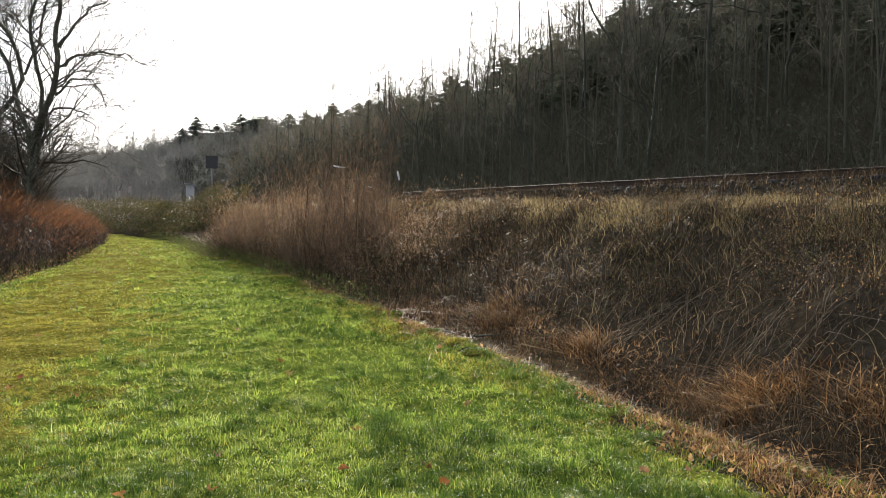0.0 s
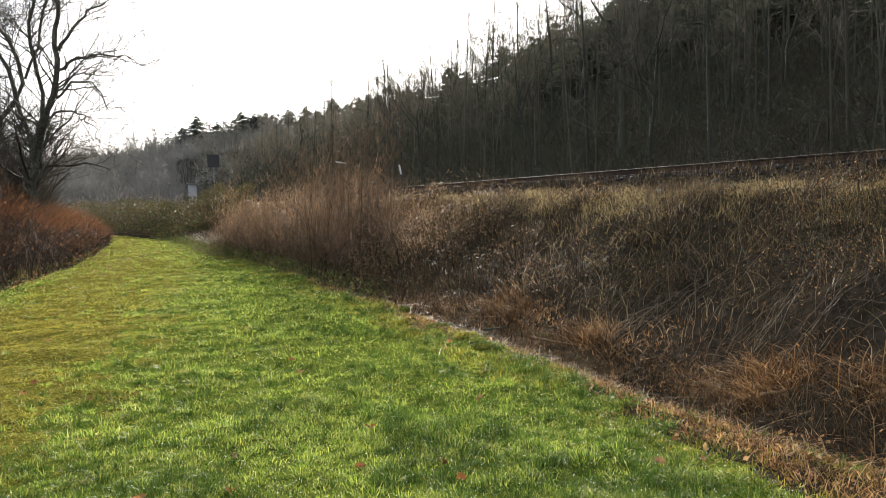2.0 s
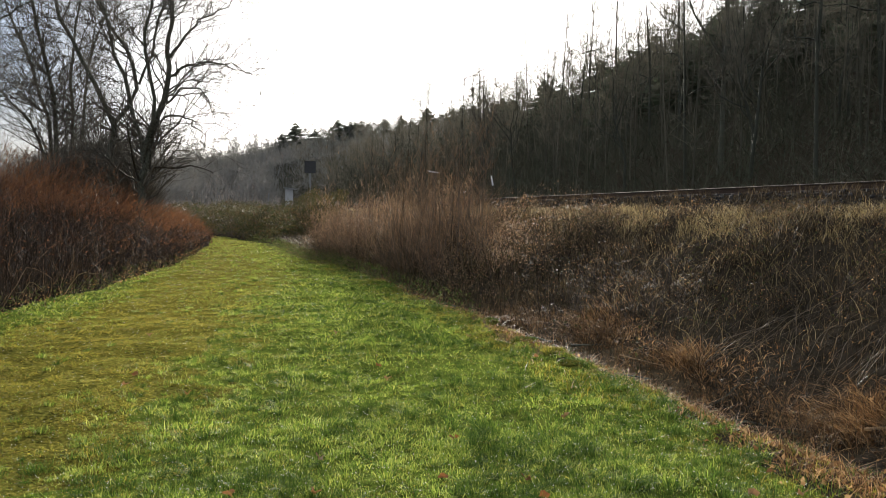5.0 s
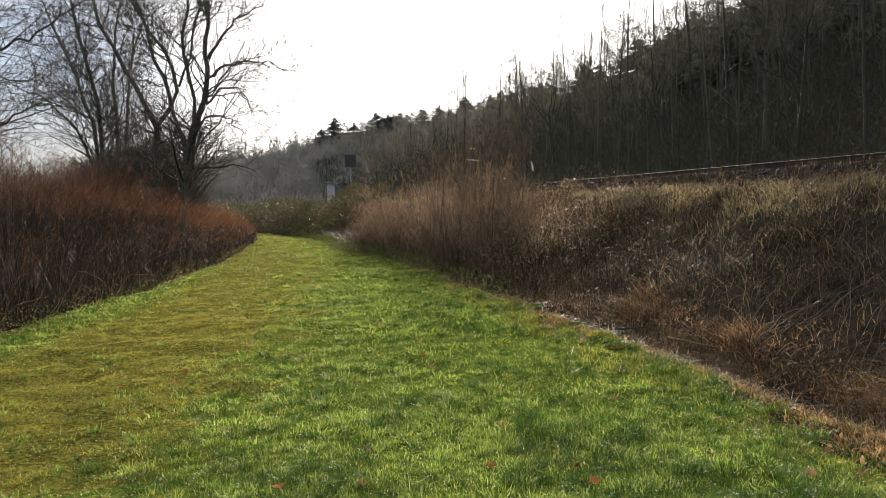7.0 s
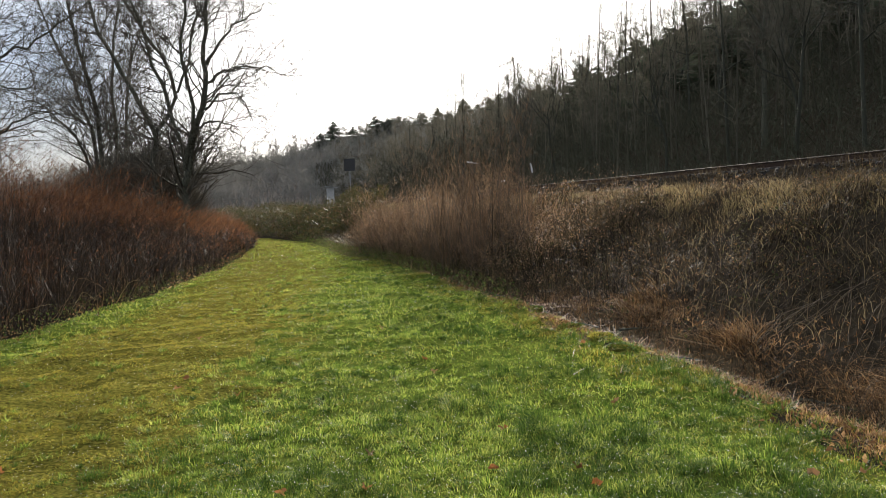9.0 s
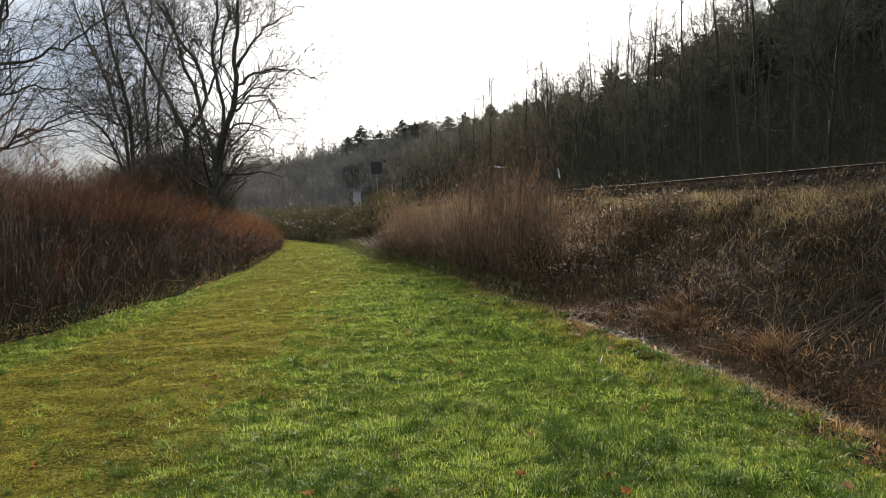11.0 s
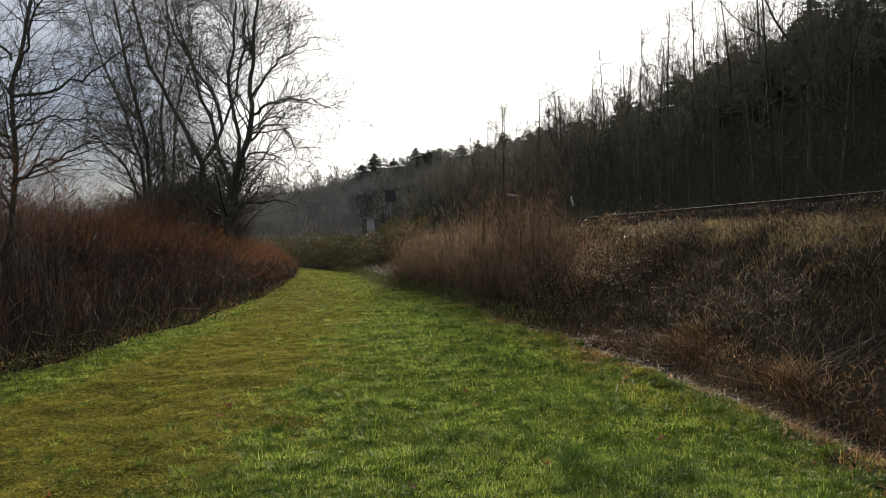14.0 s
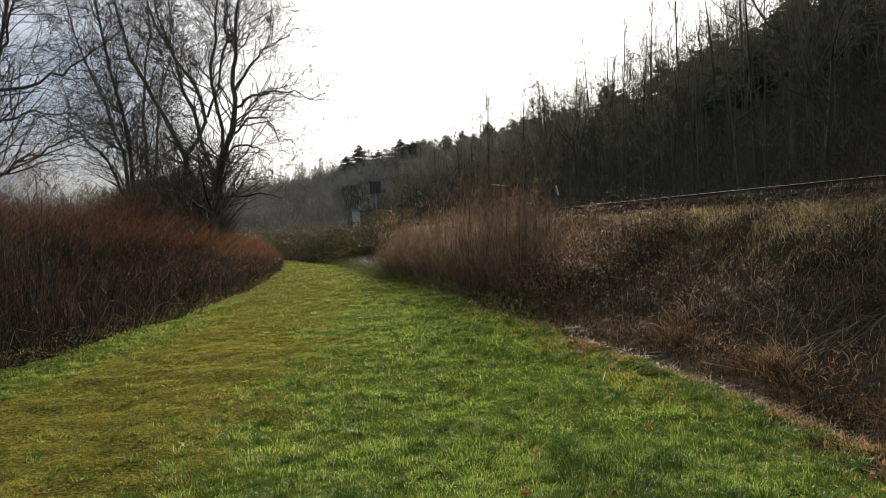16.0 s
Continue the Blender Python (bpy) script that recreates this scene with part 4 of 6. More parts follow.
def big_tree(name, base, limbs, trunk_r, label, counts=(60, 420, 2200), reaches=(2.6, 1.5, 0.8), angle=42, rise=0.25, thin=0.008, seed=1):
    """A bare tree: main limbs as lines from the base, then side branches and twigs."""
    rg = np.random.default_rng(seed)
    top = thing(name, pose(*base), label, "tree", "large bare trees")
    lines, radii = [], []
    for pts, r0, r1 in limbs:
        p = resample(pts, 12)
        p[1:-1] += rg.normal(0, 0.05, (11, 3))
        lines.append(p)
        radii.append(np.linspace(r0, r1, 13) * trunk_r)
    line, radius = np.array(lines), np.array(radii)
    radius[0, :2] *= np.array([1.5, 1.15])
    for i in range(len(line)):
        ob = bulk("limb" if i else "trunk", *tubes(line[i:i + 1], radius[i:i + 1], 9), BARK, True)
        ob.parent = top
    l1, r1 = grow(line, radius * 0.62, counts[0], reaches[0], angle, rise, 5, thin * 2, 0.27, rg)
    allp, allr = np.concatenate([line[:, ::2][:, :6], l1]), np.concatenate([radius[:, ::2][:, :6], r1])
    l2, r2 = grow(allp, np.minimum(allr, 0.035), counts[1], reaches[1], angle, rise, 3, thin * 1.2, 0.22, rg)
    l3, _ = grow(l2, r2, counts[2], reaches[2], angle, rise, 2, thin * 0.6, 0.1, rg)
    pieces = [(v, np.concatenate([f[:, [0, 1, 2]], f[:, [0, 2, 3]]])) for v, f in (tubes(l1, r1, 4), tubes(l2, r2, 3))]
    pieces.append(ribbons(l3, np.array([1.5, 1.3, 0.8])[None] * thin * np.ones((len(l3), 1)), unit(rg.normal(0, 1, (len(l3), 3)))))
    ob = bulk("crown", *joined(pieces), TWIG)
    ob.parent = top
    return top


def limb_set(unit_m, sets, seed, lift):
    """Limbs drawn across the view: sideways and up in small units from a mark at the height lift, with a random depth."""
    rg = np.random.default_rng(seed)
    c, s = math.cos(radians(28)), math.sin(radians(28))
    out = []
    for r0, r1, pts in sets:
        deep = rg.normal(0, 0.3)
        row = []
        for i, (a, h) in enumerate(pts):
            a, q = (a + 0.033 * h) * unit_m, deep * i * 0.8
            row.append((a * c - q * s, a * s + q * c, h * unit_m + lift))
        out.append((row, r0, r1))
    return out


TREE_A = [(1, 0.8, [(0, -150), (0, 0), (0, 86)]), (0.75, 0.18, [(0, 84), (-30, 145), (-58, 205), (-85, 260), (-110, 340), (-125, 440), (-130, 520)]), (0.7, 0.15, [(0, 84), (18, 108), (37, 152), (20, 205), (-12, 255), (-48, 320), (-66, 400), (-75, 500)]), (0.4, 0.1, [(37, 150), (60, 210), (70, 290), (66, 380), (72, 470)])]
TREE_B = [(1, 0.6, [(0, -150), (3, 0), (15, 60), (35, 130), (41, 185)]), (0.6, 0.12, [(41, 180), (38, 235), (44, 310), (52, 390), (40, 480)]), (0.4, 0.08, [(40, 165), (75, 188), (110, 196), (150, 200), (172, 182)]), (0.42, 0.08, [(41, 195), (70, 240), (92, 272), (130, 292), (150, 316)]), (0.6, 0.12, [(4, 30), (-15, 110), (-28, 165), (-60, 262), (-88, 345), (-100, 440)]), (0.55, 0.12, [(2, 20), (18, 100), (12, 160), (4, 235), (12, 330), (-4, 440)]), (0.34, 0.06, [(38, 120), (60, 146), (88, 146), (106, 120), (116, 84)]), (0.3, 0.06, [(30, 90), (52, 104), (74, 94), (88, 68), (96, 40)])]
TREE_C = [(0.8, 0.12, [(0, -175), (-18, 60), (-45, 130), (-75, 200), (-100, 275), (-118, 350)]), (0.9, 0.12, [(5, -175), (-5, 70), (-25, 150), (-40, 230), (-55, 320), (-60, 420)]), (0.7, 0.12, [(10, -175), (20, 80), (15, 160), (25, 260), (20, 400)]), (0.5, 0.1, [(-4, -40), (-45, 50), (-90, 95), (-150, 118)]), (0.6, 0.1, [(6, -175), (34, 60), (40, 150), (60, 240), (62, 360)])]
TREE_D = [(1, 0.3, [(0, -185), (3, 100), (6, 190), (16, 290), (34, 380), (44, 470)]), (0.5, 0.1, [(4, 45), (40, 72), (100, 96), (150, 110)]), (0.5, 0.1, [(5, 184), (60, 190), (112, 206), (172, 240), (205, 262)]), (0.45, 0.1, [(6, 215), (40, 262), (70, 330), (84, 400)]), (0.5, 0.1, [(3, 120), (-50, 150), (-110, 160)]), (0.45, 0.1, [(4, 90), (-40, 96), (-100, 80)]), (0.4, 0.1, [(5, 240), (-30, 290), (-50, 370)]), (0.4, 0.1, [(4, 130), (50, 148), (100, 150), (150, 172)])]
TREE_E = [(1, 0.3, [(0, -185), (-4, 100), (-8, 220), (0, 340), (8, 450)]), (0.6, 0.1, [(-3, 80), (50, 88), (100, 108), (150, 116)]), (0.5, 0.1, [(-6, 170), (50, 200), (100, 240), (130, 300)]), (0.5, 0.1, [(-6, 120), (40, 132), (110, 140), (160, 165)]), (0.4, 0.1, [(-8, 240), (40, 300), (70, 380)])]


def at_bearing(deg, reach):
    x, y = math.sin(radians(deg)) * reach, math.cos(radians(deg)) * reach
    return x, y, float(ground_z(x, y)) + 0.0


def path_trees():
    for name, deg, reach, lift, sets, r, seed, counts, label in (
        ("willow_tree", -28.6, 32, 2.9, TREE_A, 0.125, 11, (110, 900, 8000), "bare tree with a Y-forked trunk behind the thicket"),
        ("willow_tree", -26.9, 31, 2.9, TREE_B, 0.15, 12, (190, 1500, 18000), "broad bare tree with a leaning trunk behind the thicket"),
        ("willow_tree", -31.7, 38, 4.1, TREE_C, 0.14, 13, (210, 1800, 13000), "bare many-stemmed tree leaning over the thicket"),
        ("alder_tree", -40.2, 22, 2.55, TREE_D, 0.085, 14, (130, 800, 5000), "slender straight bare tree with spreading branches"),
        ("alder_tree", -46.5, 19, 2.4, TREE_E, 0.11, 15, (90, 600, 4000), "bare tree whose branches reach over the thicket"),
    ):
        x, y, z = at_bearing(deg, reach)
        big_tree(name, (x, y, z), limb_set(reach / 1441, sets, seed, lift - z), r, label, counts, (3.0, 1.7, 0.75), 54, 0.12, 0.0066 if reach > 25 else 0.005, seed)


path_trees()


def bush(name, tall, wide, many, seed, m, label, group, bark, tip, droop=0.0, side=9, fine=5):
    """A bare shrub: curved stems from one stool, side branches and fine twigs with buds."""
    rg = np.random.default_rng(seed)
    top = thing(name, m, label, "shrub", group)
    az = rg.random(many) * 2 * np.pi
    lean, high = np.abs(rg.normal(0, 0.5, many)) * wide, tall * rg.uniform(0.55, 1.0, many)
    u = np.linspace(0, 1, 8)[None]
    foot = rg.normal(0, 0.12 * wide, (many, 2))
    out = lean[:, None] * u ** rg.uniform(0.8, 1.8, (many, 1))
    line = np.stack([foot[:, :1] + np.cos(az)[:, None] * out, foot[:, 1:] + np.sin(az)[:, None] * out, high[:, None] * (u - droop * u ** 3) - 0.05], 2)
    line[:, 1:] += np.cumsum(rg.normal(0, 0.014 * tall, (many, 7, 3)) * np.array([1, 1, 0.4]), axis=1)
    rad = rg.uniform(0.004, 0.009, many)[:, None] * np.linspace(1, 0.3, 8)[None]
    for i in range(many):
        ob = bulk("stem", *tubes(line[i:i + 1], rad[i:i + 1], 4), bark, True)
        ob.parent = top
    l1, r1 = grow(line, rad, many * side, tall * 0.22, 44, 0.12, 3, 0.004, 0.12, rg)
    l2, _ = grow(l1, r1, many * side * fine, tall * 0.1, 52, 0.05, 1, 0.003, 0.1, rg)
    v, f = tubes(l1, r1, 3)
    w2 = np.array([1.0, 0.6])[None] * rg.uniform(0.004, 0.009, (len(l2), 1))
    # buds and dry seed heads at the twigs' ends
    pick = rg.choice(len(l2), len(l2) // 5)
    c, size = l2[pick, -1], rg.uniform(0.006, 0.014, len(pick))[:, None]
    a = unit(rg.normal(0, 1, (len(pick), 3)))
    b = unit(np.cross(a, rg.normal(0, 1, (len(pick), 3))))
    bud = np.stack([c - a * size, c + b * size * 0.6, c + a * size, c - b * size * 0.6], 1).reshape(-1, 3)
    bud_f = (np.array([(0, 1, 2), (0, 2, 3)])[None] + (np.arange(len(pick)) * 4)[:, None, None]).reshape(-1, 3)
    ob = bulk("twig_spray", *joined([(v, np.concatenate([f[:, [0, 1, 2]], f[:, [0, 2, 3]]])), ribbons(l2, w2, unit(rg.normal(0, 1, (len(l2), 3)))), (bud, bud_f)]), tip)
    ob.parent = top
    tagged(ob, kind="stuff")
    return top


def set_out(protos, spots, rg):
    """Copies of a few plants at places (x, y, scale)."""
    for k, (x, y, size) in enumerate(spots):
        m = grounded(x, y, rg.uniform(0, 360)) @ Matrix.Diagonal((size * rg.uniform(0.85, 1.15), size, size, 1))
        if k < len(protos):
            protos[k].matrix_world = m
        else:
            copy_thing(protos[k % len(protos)], m)


def bank_shrubs():
    """The tall shrubs and weeds at the foot of the embankment."""
    rg = np.random.default_rng(61)
    home = pose(0, 0, 0)
    low = [bush("willow_shrub", 2.5, w, 20, 610 + i, home, "twiggy bare shrub with orange brown shoots at the bank foot", "bank shrubs", SHRUB, WILLOW, 0.0, 9, 5) for i, w in enumerate((1.9, 1.6, 2.2))]
    spots = []
    for k in range(46):
        s = rg.uniform(18.5, 31)
        d = float(np.interp(s, [18, 22, 26, 32], [5.2, 4.4, 3.9, 3.4])) + rg.random() ** 1.2 * 2.6
        x, y = to_xy(s, d)
        if math.degrees(math.atan2(x, y)) < -3.0:
            spots.append((x, y, rg.uniform(0.5, 1.02) - 0.22 * max(0.0, float(ground_z(x, y)))))
    set_out(low, spots, rg)
    high = [bush("dry_weed", 3.7, w, 7, 620 + i, home, "tall dark dry weed stalks with thin side shoots", "tall weeds", SHRUB, CANETIP, 0.0, 5, 2) for i, w in enumerate((0.7, 0.5, 0.8))]
    spots = []
    for k in range(32):
        s = rg.uniform(17.5, 26)
        d = rg.uniform(4.6, 6.9)
        x, y = to_xy(s, d)
        if -12.5 < math.degrees(math.atan2(x, y)) < -2.4:
            spots.append((x, y, rg.uniform(0.75, 1.2) - 0.2 * max(0.0, float(ground_z(x, y)))))
    set_out(high, spots, rg)


bank_shrubs()


def thicket_shrubs():
    """Branching shrubs along the thicket's front."""
    rg = np.random.default_rng(63)
    home = pose(0, 0, 0)
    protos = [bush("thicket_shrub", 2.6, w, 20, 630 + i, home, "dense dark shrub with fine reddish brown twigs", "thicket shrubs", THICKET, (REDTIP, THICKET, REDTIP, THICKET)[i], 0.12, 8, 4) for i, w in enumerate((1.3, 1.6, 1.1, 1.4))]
    spots = []
    for k in range(56):
        s = 4 + 43 * rg.random() ** 1.25
        deep = 0.5 + 2.4 * rg.random()
        x, y = to_xy(s, float(left_edge(np.array(s))) - deep)
        tall = float(np.interp(s, [1, 10, 14.5, 18, 21, 25, 32, 40, 46, 51], [2.5, 2.55, 2.7, 3.0, 2.8, 2.5, 2.2, 1.9, 1.4, 0.8]) * np.interp(deep, [0, 0.5, 1.2, 2.6], [0.35, 0.55, 0.8, 0.95]))
        spots.append((x, y, tall / 2.6 * rg.uniform(0.8, 1.0)))
    set_out(protos, spots, rg)


thicket_shrubs()


def tree_shrubs():
    """Twiggy shrubs under and behind the trees by the path."""
    n = 34000
    b, r = np.radians(rng.uniform(-37, -26, n)), rng.uniform(33, 42, n)
    b = np.where(rng.random(n) < 0.12, np.radians(rng.uniform(-52, -26, n)), b)
    x, y = np.sin(b) * r, np.cos(b) * r
    top = (2.2 + 4.6 * value_noise(x, y, 4.0, 81)) * np.interp(np.degrees(b), [-52, -38, -33, -28, -26], [0.45, 0.6, 1.0, 0.9, 0.45])
    v, f = stems(x, y, ground_z(x, y) + top * rng.random(n) * 0.75, rng.uniform(0.5, 1.5, n), np.abs(rng.normal(0.7, 0.4, n)), 0.3, rng.uniform(0.02, 0.044, n), 1)
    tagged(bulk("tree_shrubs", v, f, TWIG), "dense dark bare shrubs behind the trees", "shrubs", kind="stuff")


tree_shrubs()


def wood_tree(name, tall, seed, m):
    """A slender bare forest tree."""
    rg = np.random.default_rng(seed)
    top = thing(name, m, "slender bare forest tree on the wooded slope", "tree", "forest trees")
    leader = seed % 2 == 0
    fork = tall * (0.96 if leader else rg.uniform(0.38, 0.5))
    trunk = resample([(0, 0, -0.5), (rg.normal(0, 0.2), rg.normal(0, 0.2), fork * 0.5), (rg.normal(0, 0.4), rg.normal(0, 0.4), fork)], 8)[None]
    tr = np.linspace(0.14, 0.02 if leader else 0.08, 9)[None]
    ob = bulk("trunk", *tubes(trunk, tr, 6), WOODBARK, True)
    ob.parent = top
    leaders = []
    for i in range(6):
        az = rg.uniform(0, 1) + i * 2 * math.pi / 6
        out, up = (tall * rg.uniform(0.12, 0.2), tall * rg.uniform(0.08, 0.24)) if leader else (tall * rg.uniform(0.08, 0.24), tall * rg.uniform(0.38, 0.56))
        foot = trunk[0, 3 + i % 5] if leader else trunk[0, 8 - i % 4]
        tip = foot + np.array([math.cos(az) * out, math.sin(az) * out, up])
        mid = foot * 0.5 + tip * 0.5 + np.array([math.cos(az) * out * 0.25, math.sin(az) * out * 0.25, -up * 0.05]) + rg.normal(0, 0.3, 3)
        line = resample([foot, mid, tip], 8)
        line[1:] += rg.normal(0, 0.14, (8, 3))
        leaders.append(line)
    if leader:
        leaders[0] = resample([trunk[0, 3], trunk[0, 6], trunk[0, 8] + np.array([0, 0, 0.6])], 8)
        leaders[3] = resample([trunk[0, 5], trunk[0, 7], trunk[0, 8] + np.array([0, 0, 0.3])], 8)
    leaders = np.array(leaders)
    l0, r0 = leaders, np.linspace(0.055, 0.012, 9)[None] * np.ones((6, 1))
    l1, r1 = grow(l0, r0 * 0.7, 84, tall * (0.14 if leader else 0.17), 58 if leader else 46, 0.12 if leader else 0.3, 3, 0.016, 0.1, rg)
    l2, r2 = grow(l1, r1, 320, tall * 0.085, 56, 0.02 if leader else 0.2, 2, 0.012, 0.1, rg)
    l3, _ = grow(l2, r2, 1100, tall * 0.045, 60, -0.1 if leader else 0.1, 1, 0.01, 0.1, rg)
    pieces = [(v, np.concatenate([f[:, [0, 1, 2]], f[:, [0, 2, 3]]])) for v, f in (tubes(l1, r1, 3),)]
    pieces.append(ribbons(l2, np.full(l2.shape[:2], 0.028), unit(rg.normal(0, 1, (320, 3)))))
    pieces.append(ribbons(l3, np.full((1100, 2), 0.027), unit(rg.normal(0, 1, (1100, 3)))))
    ob = bulk("crown", *joined(pieces), WOODTWIG)
    ob.parent = top
    for i in range(6):
        ob = bulk("limb", *tubes(l0[i:i + 1], r0[i:i + 1], 4), WOODBARK, True)
        ob.parent = top
    return top


def conifer(name, tall, seed, m):
    rg = np.random.default_rng(seed)
    top = thing(name, m, "dark green pointed conifer on the wooded slope", "tree", "conifers")
    trunk = resample([(0, 0, -0.5), (0, 0, tall)], 6)[None]
    ob = bulk("trunk", *tubes(trunk, np.linspace(0.2, 0.02, 7)[None], 6), WOODBARK, True)
    ob.parent = top
    n = 240
    t = rg.random(n) ** 0.9
    zz = tall * (0.12 + 0.87 * t)
    az = rg.random(n) * 2 * np.pi
    ln = tall * 0.31 * (1.02 - t) ** 0.85 * rg.uniform(0.6, 1.15, n) + 0.15
    u = np.linspace(0, 1, 4)
    line = np.stack([np.cos(az)[:, None] * ln[:, None] * u, np.sin(az)[:, None] * ln[:, None] * u, zz[:, None] - ln[:, None] * (0.45 * u - 0.2 * u ** 2)], 2)
    l2, _ = grow(line, np.full((n, 4), 0.02), 1100, tall * 0.05, 55, -0.12, 1, 0.02, 0.1, rg)
    w1 = ln[:, None] * np.array([0.12, 0.3, 0.3, 0.15])
    s1 = unit(np.stack([-np.sin(az), np.cos(az), np.zeros(n)], 1) + rg.normal(0, 0.55, (n, 3)))
    s2 = unit(rg.normal(0, 1, (1100, 3)))
    ob = bulk("crown", *joined([ribbons(line, w1, s1), ribbons(l2, np.full((1100, 2), tall * 0.034), s2)]), NEEDLE)
    ob.parent = top
    return top


def forest():
    protos = [wood_tree("forest_tree", tall, 20 + i, pose(*at_bearing(18 - 4 * i, 52 + 5 * i))) for i, tall in enumerate((17, 15, 19, 14))]
    firs = [conifer("conifer", tall, 40 + i, pose(*at_bearing(-12.9 - i * 0.45, 372))) for i, tall in enumerate((15, 13, 17))]
    rg = np.random.default_rng(5)
    for k in range(84):
        s, d = 14 + 250 * rg.random() ** 1.4, 30 + 48 * rg.random() ** 0.9
        x, y = to_xy(s, d)
        copy_thing(protos[k % 4], pose(x, y, float(ground_z(x, y)), rg.normal(0, 2), rg.normal(0, 2), rg.uniform(0, 360)) @ Matrix.Scale(rg.uniform(0.9, 1.25), 4))
    for k in range(11):
        deg = -0.5 + 1.0 * k + rg.uniform(-0.3, 0.3)
        x, y, z = at_bearing(deg, rg.uniform(48, 60) / math.sin(radians(deg + 22.4)))
        copy_thing(protos[k % 4], pose(x, y, z, rg.normal(0, 2), rg.normal(0, 2), rg.uniform(0, 360)) @ Matrix.Scale(rg.uniform(1.15, 1.45), 4))
    for k in range(50):
        s, d = (22 + 95 * rg.random(), 56 + 30 * rg.random()) if k % 2 else (100 + 110 * rg.random(), 68 + 30 * rg.random())
        x, y = to_xy(s, d)
        copy_thing(firs[k % 3], pose(x, y, float(ground_z(x, y)), 0, 0, rg.uniform(0, 360)) @ Matrix.Diagonal((1.6, 1.6, rg.uniform(0.65, 0.9), 1)))
    for deg in (-17.6, -16.7, -15.4, -13.1, -12.6, -12.2, -11.7, -10.6, -9.4, -8.65, -7.6, -6.6, -5.8, -5.1, -4.4):
        reach = rg.uniform(375, 395)
        copy_thing(firs[k % 3], pose(*at_bearing(deg, reach), 0, 0, rg.uniform(0, 360)) @ Matrix.Diagonal((1.7, 1.7, rg.uniform(0.58, 0.78), 1)))
        k += 1
    for i, fir in enumerate(firs):
        fir.matrix_world = pose(*at_bearing(-12.9 - i * 0.45, 382), 0, 0, 40 * i) @ Matrix.Diagonal((1.7, 1.7, 0.68, 1))


forest()


def landmark_trees():
    """The spreading tree at the wood's edge and a slender one nearer the track."""
    x, y, z = at_bearing(12.2, 62)
    limbs = [
        ([(0, 0, -0.4), (0.1, 0, 5), (0.3, 0.2, 10), (0.2, 0, 15)], 1, 0.45),
        ([(0.25, 0.1, 9), (2.2, 0.5, 12), (4, 1, 15.5), (5, 1, 19)], 0.5, 0.1),
        ([(0.2, 0.1, 8), (-2, 0.4, 11.5), (-3.6, 0, 15), (-4.2, 0.5, 19)], 0.5, 0.1),
        ([(0.2, 0, 14.5), (1, -0.5, 18), (1.3, -0.5, 22)], 0.45, 0.1),
        ([(0.2, 0, 13), (-1.2, -0.4, 17), (-1.8, -0.6, 21)], 0.4, 0.1),
        ([(0.1, 0, 6.5), (3, 0.8, 8.5), (6, 1.2, 9.5)], 0.35, 0.08),
    ]
    big_tree("oak_tree", (x, y, z), limbs, 0.2, "tall spreading bare tree at the edge of the wood", (70, 480, 3200), (3.2, 1.9, 1.1), 50, 0.15, 0.014, 71)
    x, y, z = at_bearing(-3.7, 84)
    limbs = [([(0, 0, -0.4), (0.1, 0, 6), (-0.1, 0.1, 14)], 1, 0.2), ([(0.05, 0, 6.5), (1.0, 0.3, 9), (1.4, 0.3, 11)], 0.4, 0.12), ([(0, 0, 7.5), (-0.9, 0.2, 9.5), (-1.2, 0.2, 12)], 0.4, 0.12)]
    big_tree("birch_tree", (x, y, z), limbs, 0.13, "slender straight bare tree beyond the railway", (40, 200, 900), (1.5, 1.0, 0.7), 48, 0.2, 0.014, 72)


landmark_trees()


